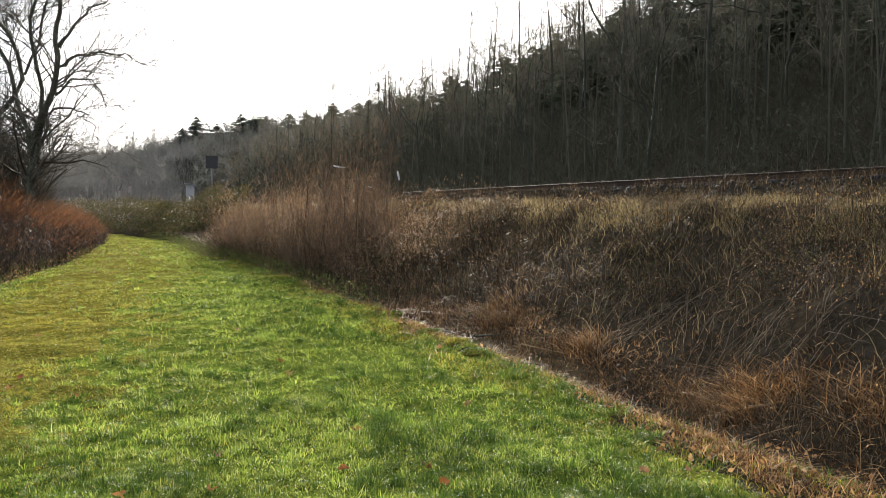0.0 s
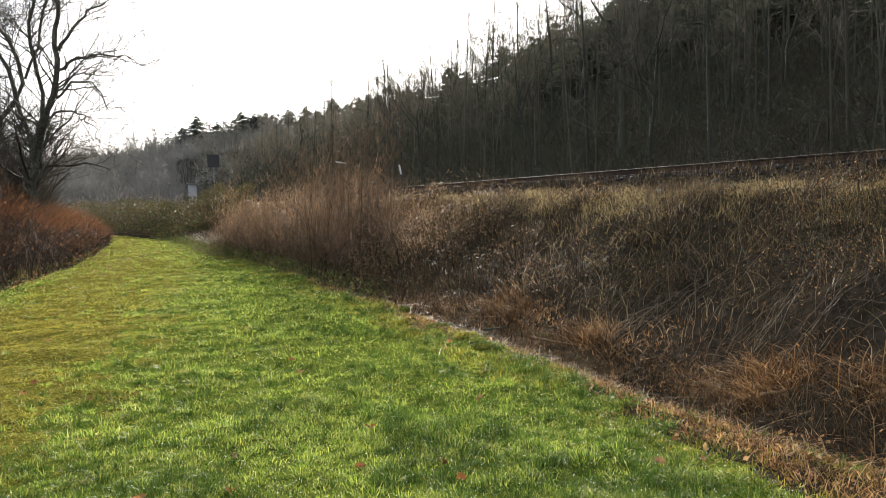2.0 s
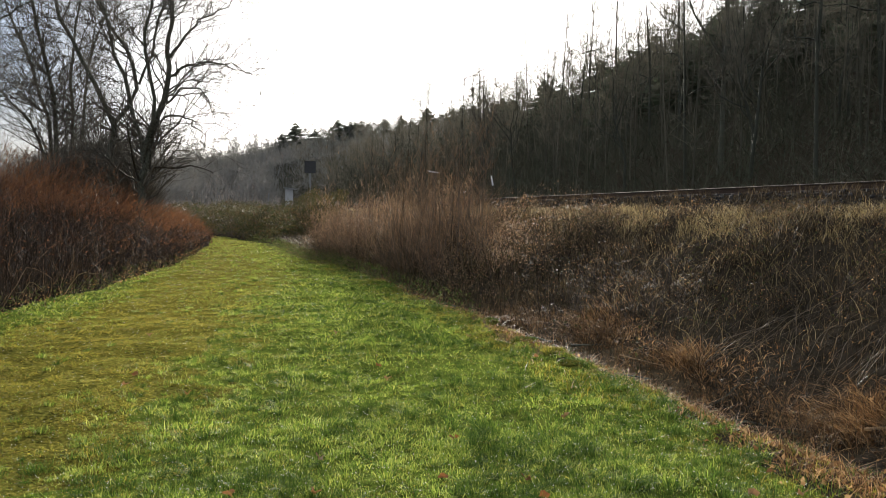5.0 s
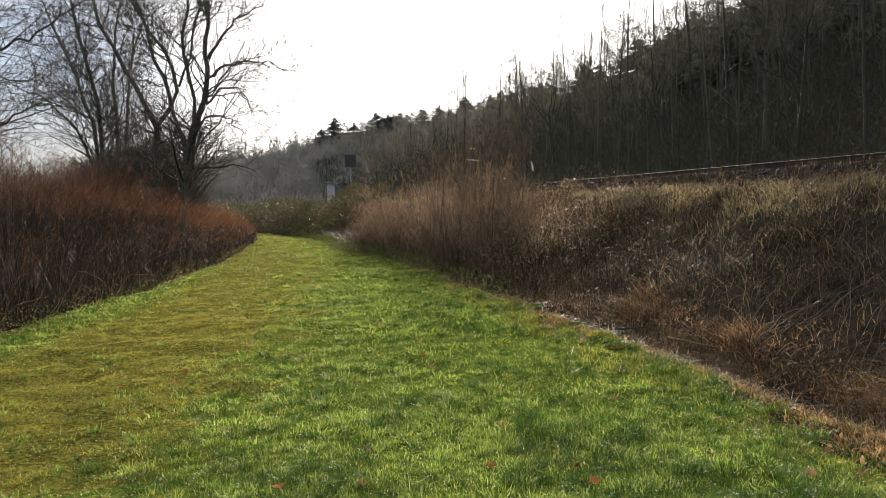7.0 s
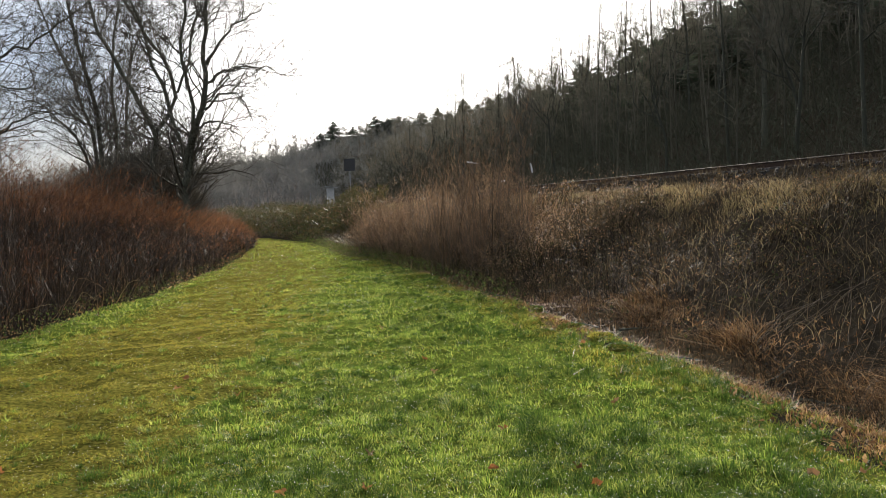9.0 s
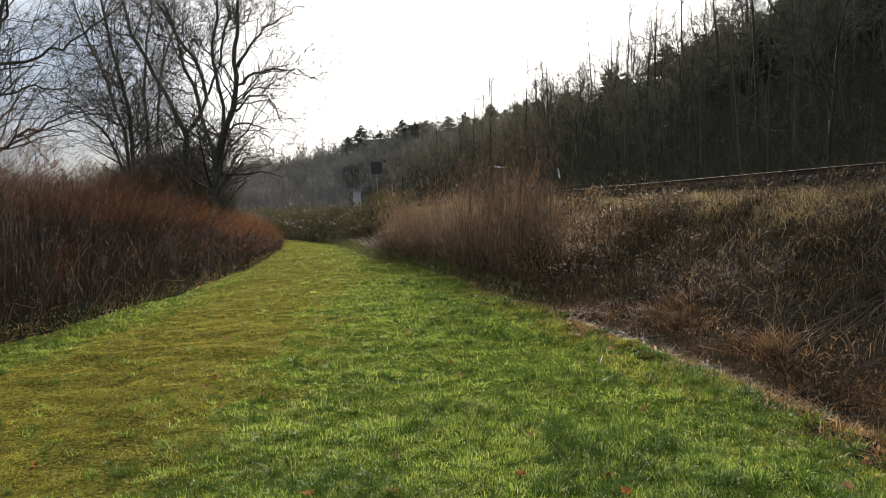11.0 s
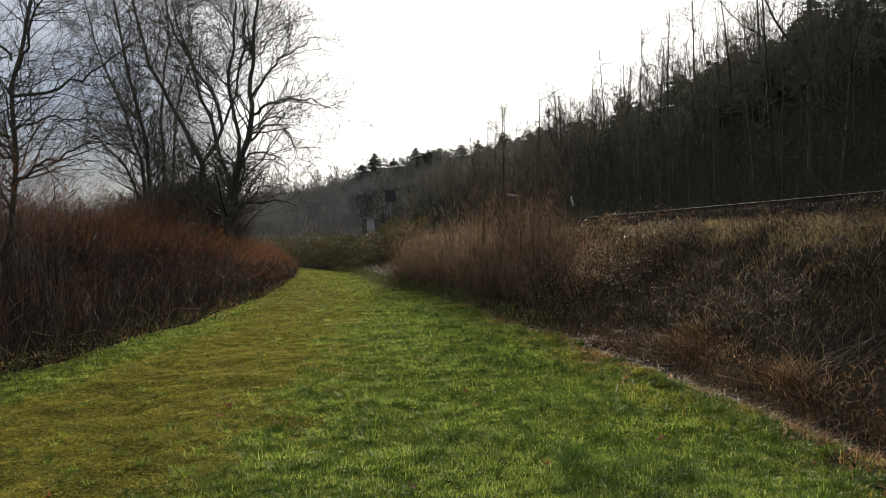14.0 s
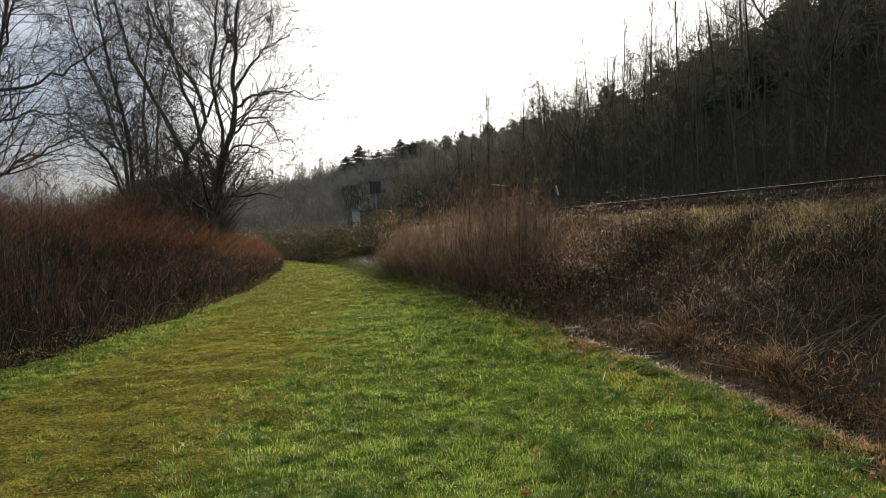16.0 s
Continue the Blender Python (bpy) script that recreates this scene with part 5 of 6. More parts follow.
def far_woods():
    """Joined woods: trunks, limbs and twigs, and brush under them."""
    rg = np.random.default_rng(9)
    for name, n, label in (("hillside_woods", 1000, "dense bare brown woods on the slope beyond the railway"), ("far_woods", 1600, "bare winter woods covering the far hillside, paled for haze")):
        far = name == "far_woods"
        if far:
            b, r = np.radians(rg.uniform(-64, 3, n)), rg.uniform(262, 410, n)
            x, y = np.sin(b) * r, np.cos(b) * r
        else:
            s, d = 8 + 330 * rg.random(n) ** 1.4, 29 + 62 * rg.random(n) ** 0.8
            x, y = to_xy(s, d)
        z = ground_z(x, y)
        tall = rg.uniform(5, 11.5, n) if far else rg.uniform(8, 16, n)
        foot = np.stack([x, y, z - 0.5], 1)
        tip = foot + np.stack([rg.normal(0, 0.6, n), rg.normal(0, 0.6, n), tall], 1)
        u = np.linspace(0, 1, 4)[None, :, None]
        trunk = foot[:, None] * (1 - u) + tip[:, None] * u
        tr = np.linspace(0.09, 0.015, 4)[None] * np.ones((n, 1))
        l1, r1 = grow(trunk, tr * 0.6, n * 8, 4.4 if far else 3.6, 60, 0.2, 2, 0.02, 0.04 if far else 0.22, rg)
        l2, _ = grow(l1, r1, n * (88 if far else 84), 2.0 if far else 1.35, 62, 0.05, 1, 0.02, 0.0, rg)
        w2 = np.array([1.0, 0.5])[None] * np.where(far, 0.17, 0.026 * np.maximum(1, np.hypot(l2[:, 0, 0], l2[:, 0, 1]) / 60))[:, None] * rg.uniform(0.5, 1.6, (len(l2), 1))
        pieces = []
        for v, f in (tubes(trunk, tr, 3),):
            pieces.append((v, np.concatenate([f[:, [0, 1, 2]], f[:, [0, 2, 3]]])))
        if far:
            pieces.append(ribbons(l1, np.full(l1.shape[:2], 0.12), unit(rg.normal(0, 1, (len(l1), 3)))))
        else:
            v, f = tubes(l1, np.maximum(r1, 0.012), 3)
            pieces.append((v, np.concatenate([f[:, [0, 1, 2]], f[:, [0, 2, 3]]])))
        pieces.append(ribbons(l2, w2, unit(rg.normal(0, 1, (len(l2), 3)))))
        v, f = joined(pieces)
        # the far set takes the twig colour paled for haze
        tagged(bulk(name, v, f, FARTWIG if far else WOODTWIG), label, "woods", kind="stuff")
    n = 80000
    s, d = 5 + 330 * rg.random(n) ** 1.35, 22 + 66 * rg.random(n) ** 1.1
    x, y = to_xy(s, d)
    h = rg.uniform(1.0, 4.5, n) * np.interp(d, [22, 30], [0.5, 1])
    v, f = stems(x, y, ground_z(x, y) - 0.1, h, np.abs(rg.normal(0.9, 0.5, n)), 0.4, 0.05 * np.maximum(1, np.hypot(x, y) / 60) * rg.uniform(0.5, 1.6, n), 1)
    tagged(bulk("forest_brush", v, f, BRUSH), "dark brush and saplings under the hillside trees", "undergrowth", kind="stuff")
    # ivy and evergreen growth in the wood
    n = 76000
    s, d = 6 + 300 * rg.random(n) ** 1.5, 27 + 55 * rg.random(n)
    x, y = to_xy(s, d)
    keep = value_noise(x, y, 5.0, 84) > 0.36
    x, y, d = x[keep], y[keep], d[keep]
    n = len(x)
    up = rg.random(n) ** 0.9 * (3 + 9 * value_noise(x, y, 6.0, 85)) * np.interp(d, [27, 36], [0.5, 1])
    leaf_cloud("forest_ivy", x, y, ground_z(x, y) + up, rg.uniform(0.045, 0.13, n) * np.maximum(1, np.hypot(x, y) / 70), BRUSH, "dark ivy and evergreen growth among the hillside trees", "undergrowth")
    n = 36000
    b, r = np.radians(rg.uniform(-64, 3, n)), 250 + 165 * rg.random(n) ** 0.6
    x, y = np.sin(b) * r, np.cos(b) * r
    v, f = stems(x, y, ground_z(x, y) - 0.3, rg.uniform(2.5, 6.5, n), np.abs(rg.normal(0.4, 0.3, n)), 0.4, rg.uniform(0.2, 0.5, n), 1)
    tagged(bulk("far_brush", v, f, FARTWIG), "brush between the far hillside trees, paled for haze", "undergrowth", kind="stuff")


far_woods()


# ---- railway ----


def railway():
    s0, s1 = -10.0, 240.0
    turn = math.degrees(math.atan2(AY, AX))
    track = thing("railway_track", pose(*to_xy(0, 11.72), 0, 0, 0, turn), "single railway track on dark ballast along the embankment", "railway track")
    for off in (0.72, -0.72):
        outline = [(-0.06, 0), (0.06, 0), (0.06, 0.012), (0.012, 0.03), (0.012, 0.11), (0.032, 0.125), (-0.032, 0.125), (-0.012, 0.11), (-0.012, 0.03), (-0.06, 0.012)]
        crown = [(-0.033, 0.125), (0.033, 0.125), (0.035, 0.143), (0.025, 0.15), (-0.025, 0.15), (-0.035, 0.143)]
        rail = None
        for kind, shape, stuff in (("rail", outline, RUSTED), ("rail_head", crown, STEEL)):
            bm = bmesh.new()
            rows = [[bm.verts.new((sx, off + a, 2.10 + h)) for a, h in shape] for sx in (s0, s1)]
            m = len(shape)
            for i in range(m):
                bm.faces.new((rows[0][i], rows[0][(i + 1) % m], rows[1][(i + 1) % m], rows[1][i]))
            ob = part(kind, bm, stuff, rail or track, "polished steel rail head" if rail else "rust brown steel rail")
            rail = rail or ob
    first = part("sleeper", box_mesh((0.26, 2.4, 0.16), (0, 0, 1.995), 0.02), SLEEPER, track)
    first.location.x = -8
    for i in range(1, 110):
        ob = new("sleeper", first.data)
        ob.parent = track
        ob.location.x = -8 + i * 0.65
    n = 3800
    s = -2 + 70 * rng.random(n) ** 1.5
    d = rng.uniform(9.75, 11.2, n)
    x, y = to_xy(s, d)
    c = np.stack([x, y, ground_z(x, y) + 0.01], 1)
    cube = np.array([(a, b, e) for a in (-1, 1) for b in (-1, 1) for e in (-1, 1)], float)
    size = rng.uniform(0.014, 0.034, n) * np.maximum(1, np.hypot(x, y) / 40)
    v = c[:, None] + (cube[None] + rng.normal(0, 0.25, (n, 8, 3))) * size[:, None, None]
    q = np.array([(0, 1, 3, 2), (4, 6, 7, 5), (0, 4, 5, 1), (2, 3, 7, 6), (0, 2, 6, 4), (1, 5, 7, 3)])
    f = q[None] + (np.arange(n) * 8)[:, None, None]
    tagged(bulk("ballast", v.reshape(-1, 3), f.reshape(-1, 4), STONE), "dark broken stone ballast under the rails", "ballast", kind="stuff")


railway()


# ---- small things along the line ----


def track_sign():
    x, y = -0.2823 * 66, 66
    base = thing("track_sign", grounded(x, y, 16), "dark square sign board seen from behind on a thin pole", "sign")
    z = 5.35 - base.location.z
    part("pole", rod_mesh((0, 0, -0.3), (0, 0, z + 0.42), 0.05, 12), GALV, base)
    part("board", box_mesh((0.92, 0.03, 0.98), (0, -0.07, z), 0.012), BOARD, base)
    for h in (-0.25, 0.25):
        part("bracket", box_mesh((0.6, 0.05, 0.05), (0, -0.03, z + h), 0.006), GALV, base)
    for h in (-0.49, 0.49):
        part("rim", box_mesh((0.94, 0.05, 0.03), (0, -0.07, z + h), 0.006), BOARD, base)


track_sign()


def signal_hut():
    x, y = -0.309 * 104, 104
    base = thing("signal_hut", grounded(x, y, 20), "small white trackside hut with a light lean-to roof", "hut")
    part("wall", box_mesh((0.95, 1.1, 2.9), (0, 0, 1.45), 0.02), CONCRETE, base)
    part("roof", box_mesh((1.7, 1.8, 0.1), (0.12, 0, 3.0), 0.02, Matrix.Rotation(radians(7), 4, "Y")), GALV, base)
    part("door", box_mesh((0.7, 0.05, 2.0), (0.08, -0.57, 1.02), 0.01), CONCRETE, base)


signal_hut()


def crumpled(wide, high, seed):
    """A torn, crumpled sheet with a ragged outline."""
    rg = np.random.default_rng(seed)
    bm = bmesh.new()
    bmesh.ops.create_grid(bm, x_segments=8, y_segments=8, size=0.5)
    off = Vector((seed * 1.7, 0, 0))
    for v in bm.verts:
        a, b = v.co.x, v.co.y
        ragged = 1 - 0.55 * abs(b) * (0.6 + noise.noise(Vector((a * 5, b * 5, 0)) + off))
        v.co = Vector((a * wide * ragged + 0.3 * b * wide, 0.12 * noise.noise(Vector((a * 6, b * 6, 2)) + off), b * high * (1 + 0.3 * noise.noise(Vector((a * 7, 3, 1)) + off))))
    bmesh.ops.solidify(bm, geom=bm.faces[:], thickness=0.004)
    return bm


def small_finds():
    # glints seen through the shrubs, built as made-up sheets on stakes by the line
    for deg, reach, z, wide, high, tilt, label in ((-7.2, 62, 4.75, 0.85, 0.12, 12, "bright glint built as a bent white strip on an added stake"), (-3.1, 58, 3.95, 0.13, 0.9, -16, "white glint built as a torn sheet on an added stake"), (-5.1, 60, 3.2, 0.4, 0.1, 5, "small pale glint built as a scrap on an added stake")):
        x, y, g = at_bearing(deg, reach)
        base = thing("glinting_sheet", pose(x, y, g), label, "sheet")
        part("stake", rod_mesh((0, 0, -0.2), (0, 0.03, z - g), 0.018, 8), SHRUB, base)
        bm = crumpled(wide, high, int(reach))
        bmesh.ops.transform(bm, matrix=Matrix.Translation((0, -0.03, z - g)) @ Matrix.Rotation(radians(tilt), 4, "Y") @ Matrix.Rotation(radians(-40), 4, "X"), verts=bm.verts)
        part("sheet", bm, SHEET, base, "creased white sheet")
    x, y, g = at_bearing(-18.7, 96)
    post = thing("marker_post", pose(x, y, g, 0, 5, 0), "thin leaning pale marker post beside the railway", "post")
    part("shaft", rod_mesh((0, 0, -0.2), (0, 0, 3.7 - g), 0.06, 8), GALV, post)
    part("cap", rod_mesh((0, 0, 3.7 - g), (0, 0, 3.78 - g), 0.07, 8, 0.03), GALV, post)
    x, y, g = at_bearing(-21.8, 98)
    bar = thing("trackside_marker", pose(x, y, g, 0, 0, 18), "small pale horizontal board on a thin dark post", "marker")
    part("post", rod_mesh((0, 0, -0.2), (0, 0, 2.3 - g), 0.04, 8), BOARD, bar)
    part("board", box_mesh((1.2, 0.05, 0.2), (0, -0.05, 2.3 - g), 0.015, Matrix.Rotation(radians(8), 4, "Y")), CONCRETE, bar)
    x, y, g = at_bearing(-14.9, 82)
    kerb = thing("concrete_edge", pose(x, y, g, 0, 0, 22), "pale concrete platform edge beside the track", "platform")
    part("wall", box_mesh((2.5, 1.0, 2.55 - g), (0, 0, (2.55 - g) / 2), 0.02), CONCRETE, kerb)
    part("coping", box_mesh((2.7, 1.2, 0.14), (0, 0, 2.62 - g), 0.03), CONCRETE, kerb)


small_finds()


def stalk(name, base, tip, sag, r0, shoots, mat, seed, label, group):
    """One dry stalk: a thin tapering tube with a few side shoots."""
    rg = np.random.default_rng(seed)
    b, e = np.array(base, float), np.array(tip, float)
    mid = (b + e) / 2 + np.array([0, 0, sag]) + rg.normal(0, 0.07, 3)
    p = resample([b - b, mid - b, e - b], 8)
    p[1:-1] += rg.normal(0, 0.008, (7, 3))
    pieces = [tubes(p[None], np.linspace(r0, r0 * 0.35, 9)[None], 5)]
    if shoots:
        l1, r1 = grow(p[None], np.full((1, 9), r0 * 0.6), shoots, 0.22, 45, 0.2, 3, r0 * 0.35, 0.4, rg)
        pieces.append(tubes(l1, r1, 4))
    ob = bulk(name, *joined(pieces), mat, True)
    ob.matrix_world = Matrix.Translation(base)
    return tagged(ob, label, "stalk", group)


def stalks():
    rg = np.random.default_rng(47)
    for k in range(24):
        s = rg.uniform(17.5, 26)
        d = min(rg.uniform(4.5, 6.6), s * 0.29)
        x, y = to_xy(s, d)
        z = float(ground_z(x, y))
        tall = rg.uniform(2.4, 3.6) - 0.7 * max(0, z)
        stalk("tall_stalk", (x, y, z - 0.03), (x + rg.normal(0, 0.38), y + rg.normal(0, 0.38), z + tall), 0.0, rg.uniform(0.005, 0.010), int(rg.integers(8, 18)), DEAD if k % 3 else CANE, 100 + k, "tall dark dry stalk standing above the cane clump", "tall stalks")
    for k in range(22):
        s, d = 2.6 + 8 * rg.random() ** 1.2, rg.uniform(4.7, 7.4)
        x, y = to_xy(s, d)
        z = float(ground_z(x, y))
        ln, az, up = rg.uniform(0.8, 1.7), rg.normal(-0.1, 0.35), radians(rg.uniform(28, 62))
        tip = (x + ln * math.cos(up) * math.cos(az), y + ln * math.cos(up) * math.sin(az), z + ln * math.sin(up))
        stalk("leaning_stalk", (x, y, z - 0.03), tip, rg.uniform(0.0, 0.12), rg.uniform(0.002, 0.004), int(rg.integers(0, 4)), STALK, 300 + k, "long dry stalk leaning over the embankment slope", "leaning stalks")


SLOPE_STALKS = [
    ((1.58, 9.17), (1.18, 0.39, 0.65)), ((2.2, 9.62), (1.16, -0.19, 0.73)), ((2.45, 8.6), (0.25, 0.39, 0.75)), ((2.53, 8.24), (0.89, 0.17, 0.74)),
    ((2.57, 7.97), (0.82, -0.07, 0.73)), ((3.32, 7.3), (0.21, 0.39, 0.75)), ((3.39, 7.31), (0.47, 0.37, 0.47)), ((3.38, 7.25), (0.16, -0.65, 0.02)),
    ((2.91, 7.32), (0.8, -0.01, 0.79)), ((3.11, 7.01), (0.74, 0.16, 0.64)), ((2.84, 7.78), (0.78, 0.39, 0.69)), ((1.65, 11.13), (0.54, 0.37, 0.33)),
]


def slope_stalks():
    """The bundles of long dry stalks that arch up the slope, each with a few alike beside it."""
    rg = np.random.default_rng(53)
    for k, ((x, y), way) in enumerate(SLOPE_STALKS):
        for j in range(5 if way[0] > 0.6 else 2):
            bx, by = x + rg.normal(0, 0.12) * (j > 0), y + rg.normal(0, 0.12) * (j > 0)
            z = float(ground_z(bx, by)) - 0.03
            w = np.array(way) * rg.uniform(0.8, 1.1) + rg.normal(0, 0.07, 3) * (j > 0)
            stalk("arching_stalk", (bx, by, z), (bx + w[0], by + w[1], z + w[2] + 0.03), rg.uniform(0.02, 0.12), rg.uniform(0.002, 0.0038), int(rg.integers(0, 3)), STALK, 800 + 10 * k + j, "long dry stalk arching up the embankment slope", "leaning stalks")


stalks()
slope_stalks()


def bramble_canes():
    """Pale canes that arch out of the thicket's foot."""
    rg = np.random.default_rng(49)
    for k in range(22):
        s = 5 + 13 * rg.random() ** 1.2
        d = float(left_edge(np.array(s))) - rg.uniform(0.1, 0.5)
        x, y = to_xy(s, d)
        z = float(ground_z(x, y))
        ln, az = rg.uniform(0.5, 1.2), rg.normal(0.3, 0.9)
        tip = (x + ln * math.cos(az) * 0.8, y + ln * math.sin(az) * 0.8, z + rg.uniform(0.1, 0.5))
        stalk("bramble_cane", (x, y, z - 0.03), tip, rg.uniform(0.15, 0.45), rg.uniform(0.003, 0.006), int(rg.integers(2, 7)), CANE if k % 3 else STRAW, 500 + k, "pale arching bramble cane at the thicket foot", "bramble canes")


bramble_canes()


def sticks():
    """Broken sticks in the ditch litter."""
    rg = np.random.default_rng(41)
    for k in range(16):
        s, d = 3.2 + 12 * rg.random() ** 1.3, rg.uniform(3.9, 5.2)
        x, y = to_xy(s, d)
        ln = rg.uniform(0.35, 0.9)
        p = resample([(-ln / 2, 0, 0), (-ln * 0.1, rg.normal(0, 0.03), 0.03), (ln / 2, rg.normal(0, 0.06), rg.uniform(0.0, 0.12))], 6)[None]
        ob = bulk("stick", *tubes(p, np.linspace(rg.uniform(0.008, 0.016), 0.004, 7)[None], 6), BARK if k % 3 else CANE, True)
        ob.matrix_world = pose(x, y, float(ground_z(x, y)) + 0.05, 0, rg.normal(0, 6), rg.uniform(0, 360))
        tagged(ob, "dry broken stick lying in the ditch litter", "stick", "sticks in the ditch")


sticks()


def clods():
    rg = np.random.default_rng(43)
    for x, y, size in ((0.24, 9.0, 0.055), (0.9, 7.9, 0.04), (-0.55, 11.0, 0.05), (1.55, 6.6, 0.04)):
        bm = bmesh.new()
        bmesh.ops.create_icosphere(bm, subdivisions=3, radius=1)
        for v in bm.verts:
            k = 1 + 0.35 * noise.noise(v.co * 2.1 + Vector((x, y, 0))) + 0.12 * noise.noise(v.co * 6)
            v.co = Vector((v.co.x * k * size * 1.4, v.co.y * k * size, v.co.z * k * size * 0.55))
        me = bpy.data.meshes.new("earth_clod")
        bm.to_mesh(me)
        bm.free()
        me.materials.append(SOIL)
        ob = new("earth_clod", me)
        ob.matrix_world = pose(x, y, float(ground_z(x, y)) + size * 0.05, 0, 0, rg.uniform(0, 360))
        tagged(ob, "dark clod of earth at the lawn's edge", "clod", "earth clods")


clods()


def ditch_green():
    """Green tufts and bramble leaves in the ditch and on the slope."""
    n = 520
    s, d = 2 + 22 * rng.random(n) ** 1.3, rng.uniform(3.4, 4.3, n)
    keep = (value_noise(*to_xy(s, d), 0.9, 51) > 0.55) & ((s > 6) | (rng.random(n) < 0.4))
    s, d = s[keep], d[keep]
    x, y = to_xy(s, d)
    rep = np.repeat(np.arange(len(x)), 26)
    az = rng.random(len(rep)) * 2 * np.pi
    off = np.abs(rng.normal(0, 0.06, len(rep)))
    bx, by = x[rep] + np.cos(az) * off, y[rep] + np.sin(az) * off
    v, f = stems(bx, by, ground_z(bx, by), rng.uniform(0.04, 0.13, len(rep)), np.abs(rng.normal(0.8, 0.4, len(rep))), 0.8, np.full(len(rep), 0.0045), 3, az, 0.5)
    tagged(bulk("ditch_grass", v, f, COARSE_SHADED), "green grass tufts sprouting in the ditch litter", "grass", kind="stuff")
    n = 24000
    s, d = 2 + 26 * rng.random(n) ** 1.2, rng.uniform(3.1, 4.5, n)
    x, y = to_xy(s, d)
    keep = (value_noise(x, y, 0.4, 57) > 0.4) & ((s > 6) | (rng.random(n) < 0.35))
    x, y = x[keep], y[keep]
    v, f = stems(x, y, ground_z(x, y), rng.uniform(0.025, 0.09, len(x)), np.abs(rng.normal(1.0, 0.5, len(x))), 0.7, rng.uniform(0.004, 0.009, len(x)), 2)
    tagged(bulk("ditch_moss", v, f, WORN), "olive moss and short grass among the ditch litter", "grass", kind="stuff")
    n = 5200
    s, d = 2 + 26 * rng.random(n) ** 1.2, rng.uniform(4.3, 8.2, n)
    x, y = to_xy(s, d)
    keep = value_noise(x, y, 1.1, 52) > 0.62
    x, y = x[keep], y[keep]
    leaf_cloud("slope_brambles", x, y, ground_z(x, y) + rng.uniform(0.05, 0.4, len(x)), rng.uniform(0.014, 0.03, len(x)), BRAMBLE, "dull green bramble leaves among the dead stems", "brambles")


ditch_green()


def ditch_litter():
    """Flat dead leaves and short broken reeds on the mud at the lawn's edge."""
    n = 5200
    s, d = 2.6 + 16 * rng.random(n) ** 1.5, rng.normal(4.1, 0.42, n)
    x, y = to_xy(s, d)
    keep = (rng.random(n) < np.clip(1.9 * value_noise(x, y, 0.5, 95) - 0.35, 0.05, 1)) & (d > right_edge(s) - 0.1)
    x, y = x[keep], y[keep]
    leaf_cloud("ditch_leaves", x, y, ground_z(x, y) + rng.uniform(0.01, 0.05, len(x)), rng.uniform(0.01, 0.03, len(x)), RUST, "brown dead leaves on the ditch mud", "dead leaves")
    # short mossy grass and straw where the lawn frays into the ditch
    n = 36000
    s = 2.4 + 22 * rng.random(n) ** 1.4
    d = right_edge(s) + rng.normal(0.12, 0.26, n)
    x, y = to_xy(s, d)
    keep = (s > 6) | (rng.random(n) < 0.5)
    x, y, n = x[keep], y[keep], int(keep.sum())
    straw = rng.random(n) < 0.03 + 0.16 * smooth_step(value_noise(x, y, 0.6, 97), 0.4, 0.7)
    for name, pick, mat, label in (("edge_moss", ~straw, WORN, "short olive moss and grass fraying into the ditch"), ("edge_straw", straw, STRAW, "bleached short straw along the lawn's edge")):
        k = int(pick.sum())
        v, f = stems(x[pick], y[pick], ground_z(x[pick], y[pick]) - 0.004, rng.uniform(0.01, 0.042, k), np.abs(rng.normal(1.1, 0.6, k)), 0.6, rng.uniform(0.004, 0.007, k), 1)
        tagged(bulk(name, v, f, mat), label, "grass", kind="stuff")
    n = 1800
    s, d = 2.6 + 14 * rng.random(n) ** 1.4, rng.normal(4.2, 0.45, n)
    x, y = to_xy(s, d)
    v, f = stems(x, y, ground_z(x, y) + 0.03, rng.uniform(0.015, 0.06, n), rng.uniform(2, 6, n), 0.2, rng.uniform(0.004, 0.01, n), 2)
    tagged(bulk("broken_reeds", v, f, RUST), "short broken straw lying in the ditch", "litter", kind="stuff")
    # matted dead grass that leans over the mud from the lawn's edge
    n = 15000
    s = 2.6 + 17 * rng.random(n) ** 1.2
    d = right_edge(s) + 0.12 + np.abs(rng.normal(0.1, 0.34, n))
    x, y = to_xy(s, d)
    keep = rng.random(n) < 0.25 + 0.9 * value_noise(x, y, 0.45, 98)
    x, y, n = x[keep], y[keep], int(keep.sum())
    v, f = stems(x, y, ground_z(x, y) - 0.004, rng.uniform(0.03, 0.13, n), np.abs(rng.normal(1.1, 0.5, n)), 0.7, rng.uniform(0.004, 0.008, n), 2)
    tagged(bulk("matted_grass", v, f, RUST), "tawny matted dead grass along the ditch", "dry grass", kind="stuff")


ditch_litter()


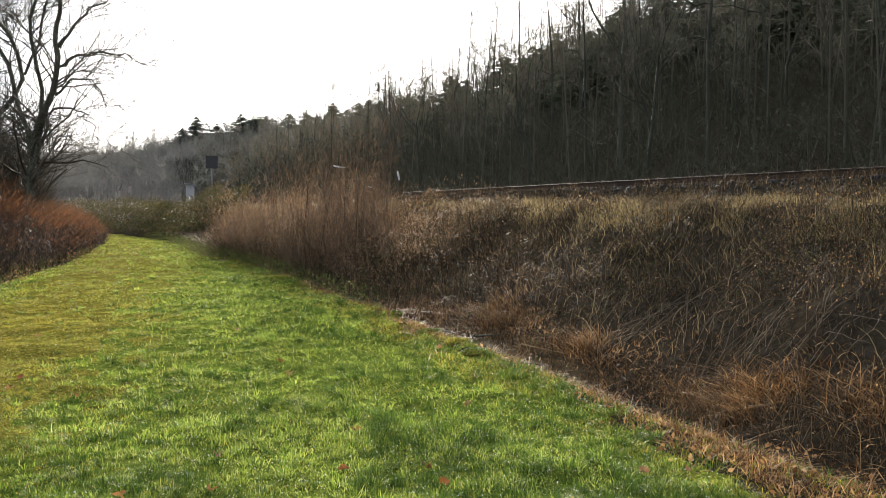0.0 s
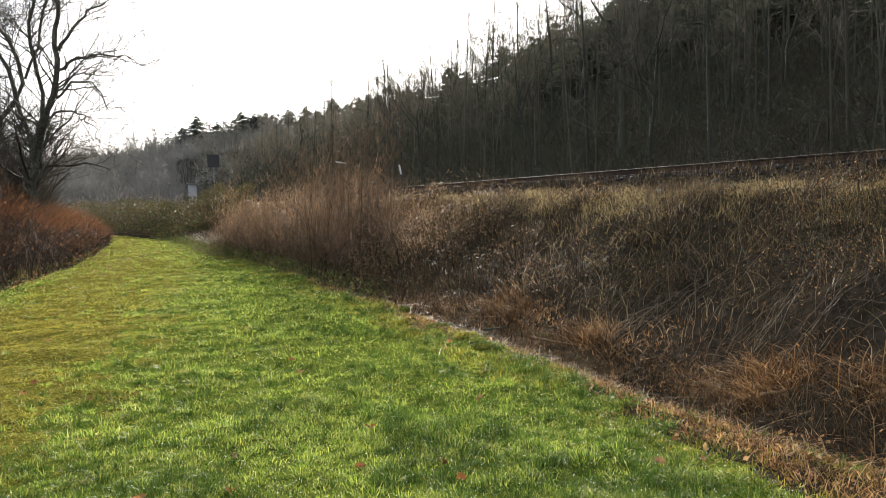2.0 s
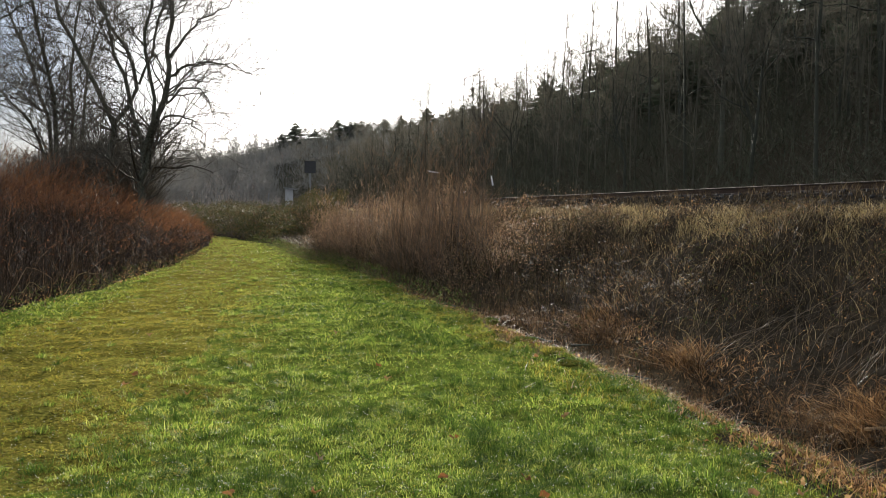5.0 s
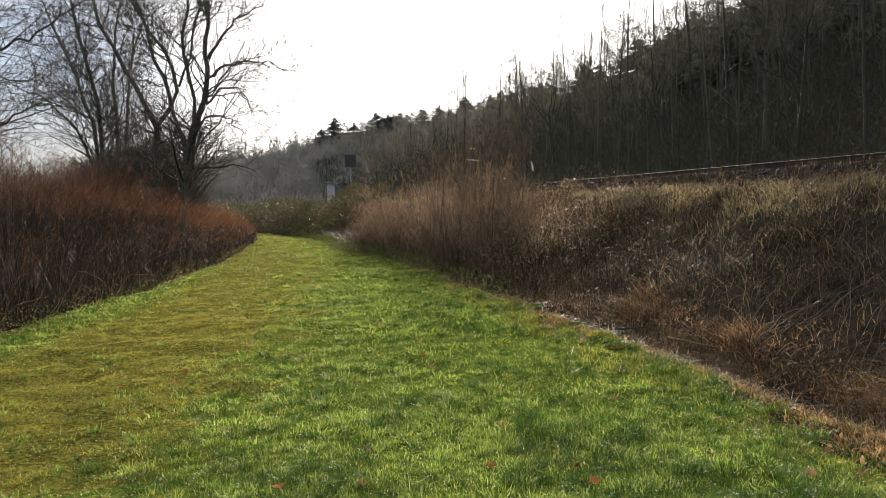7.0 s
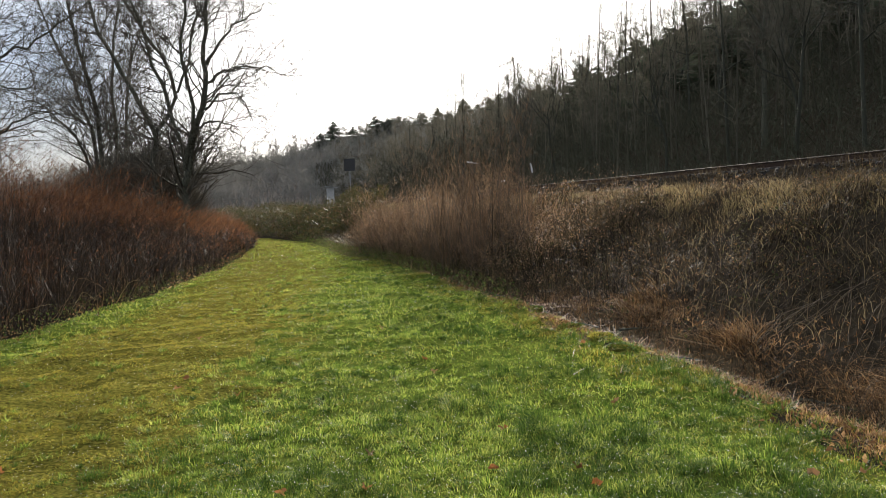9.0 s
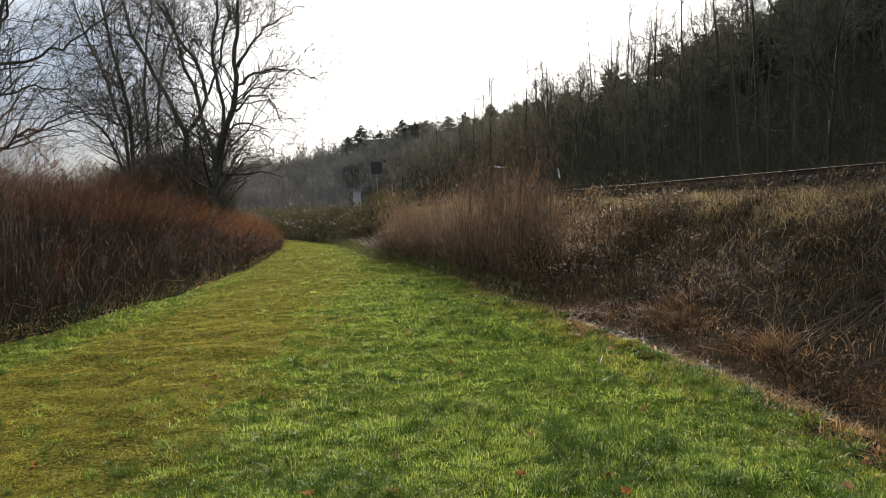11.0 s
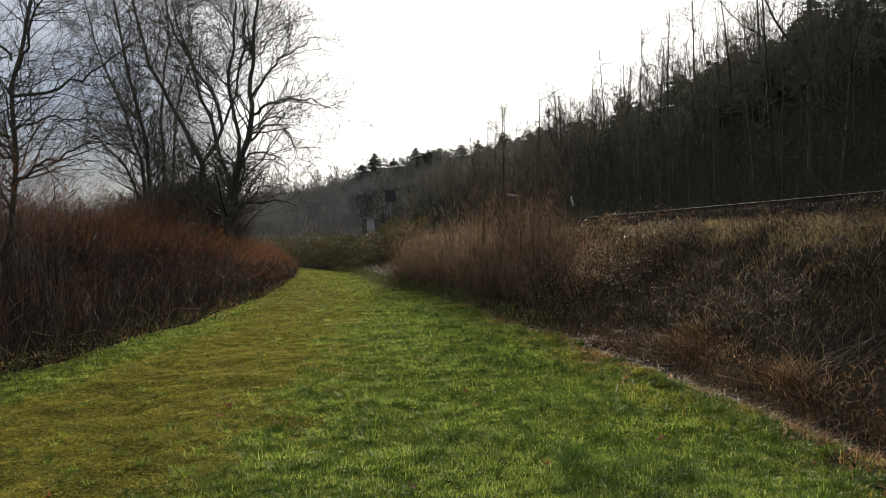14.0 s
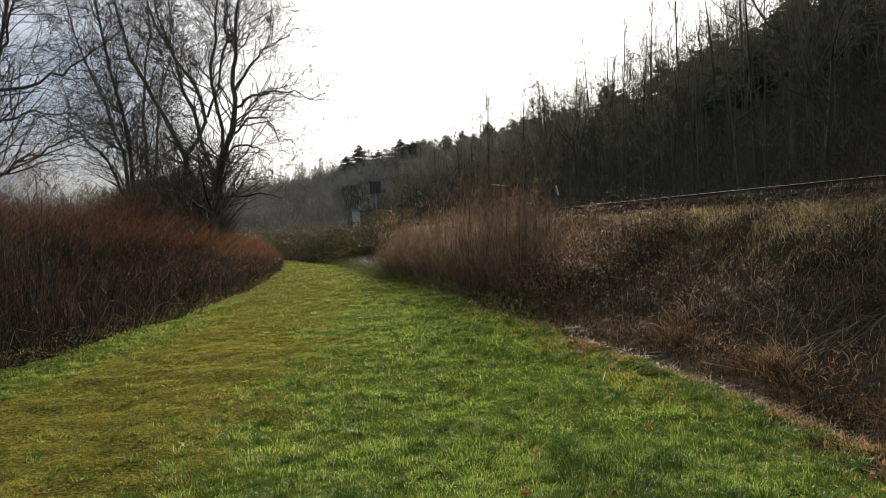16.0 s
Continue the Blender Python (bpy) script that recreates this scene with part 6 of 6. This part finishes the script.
def tussocks():
    """Mossy grass tussocks where the lawn drops into the ditch."""
    rg = np.random.default_rng(67)
    protos = []
    for i in range(3):
        top = thing("grass_tussock", pose(0, 0, 0), "mossy green grass tussock at the ditch edge", "tussock", "grass tussocks")
        bm = bmesh.new()
        bmesh.ops.create_icosphere(bm, subdivisions=3, radius=1)
        for v in bm.verts:
            k = 1 + 0.3 * noise.noise(v.co * 2.3 + Vector((i * 3.1, 0, 0))) + 0.12 * noise.noise(v.co * 6)
            v.co = Vector((v.co.x * 0.17 * k, v.co.y * 0.12 * k, v.co.z * 0.05 * k))
        part("mound", bm, MOSS, top, "dark mossy earth")
        n = 420
        az, q = rg.random(n) * 2 * np.pi, np.sqrt(rg.random(n))
        x, y = np.cos(az) * q * 0.17, np.sin(az) * q * 0.14
        z = 0.045 * np.sqrt(np.clip(1 - q * q, 0, 1))
        ob = bulk("blade_tuft", *stems(x, y, z, rg.uniform(0.012, 0.045, n), np.abs(rg.normal(1.0, 0.6, n)), 0.7, rg.uniform(0.003, 0.006, n), 2, az, 0.4), WORN if i == 1 else COARSE_SHADED)
        ob.parent = top
        tagged(ob, kind="stuff")
        protos.append(top)
    spots = [(-1.15, 13.05), (-0.44, 11.59), (-0.18, 10.52), (-0.5, 10.24), (0.17, 9.48), (0.35, 8.82), (0.64, 8.21), (-1.49, 14.01), (-0.75, 12.3), (-1.9, 15.2)]
    set_out(protos, [(x, y, rg.uniform(0.75, 1.2)) for x, y in spots], rg)


tussocks()

# ---- fallen leaves ----


def fallen_leaves():
    bm = bmesh.new()
    ring = []
    for i in range(14):
        a = 2 * math.pi * i / 14
        r = 0.029 * (1 + 0.35 * math.cos(3 * a)) * (1.15 if i % 2 else 0.8)
        ring.append(bm.verts.new((math.cos(a) * r, math.sin(a) * r, 0.018 * math.cos(2 * a) + 0.012)))
    mid = bm.verts.new((0, 0, 0.0))
    for i in range(14):
        bm.faces.new((mid, ring[i], ring[(i + 1) % 14]))
    bmesh.ops.solidify(bm, geom=bm.faces[:], thickness=0.0015)
    me = bpy.data.meshes.new("fallen_leaf")
    bm.to_mesh(me)
    bm.free()
    me.materials.append(LEAF)
    spots = [(-0.6, 4.84), (-1.48, 7.83), (-1.7, 8.44), (-0.1, 4.9)]
    rg = np.random.default_rng(31)
    while len(spots) < 20:
        b, r = radians(rg.uniform(-42, 20)), rg.uniform(4.2, 15)
        x, y = math.sin(b) * r, math.cos(b) * r
        s, d = to_sd(x, y)
        if float(left_edge(s)) + 0.2 < d < float(right_edge(s)) - 0.1:
            spots.append((x, y))
    for x, y in spots:
        ob = new("fallen_leaf", me)
        ob.matrix_world = pose(x, y, float(ground_z(x, y)) + 0.035, rg.normal(0, 25), rg.normal(0, 25), rg.uniform(0, 360))
        tagged(ob, "curled red brown fallen leaf lying on the grass", "leaf", "fallen leaves")


fallen_leaves()
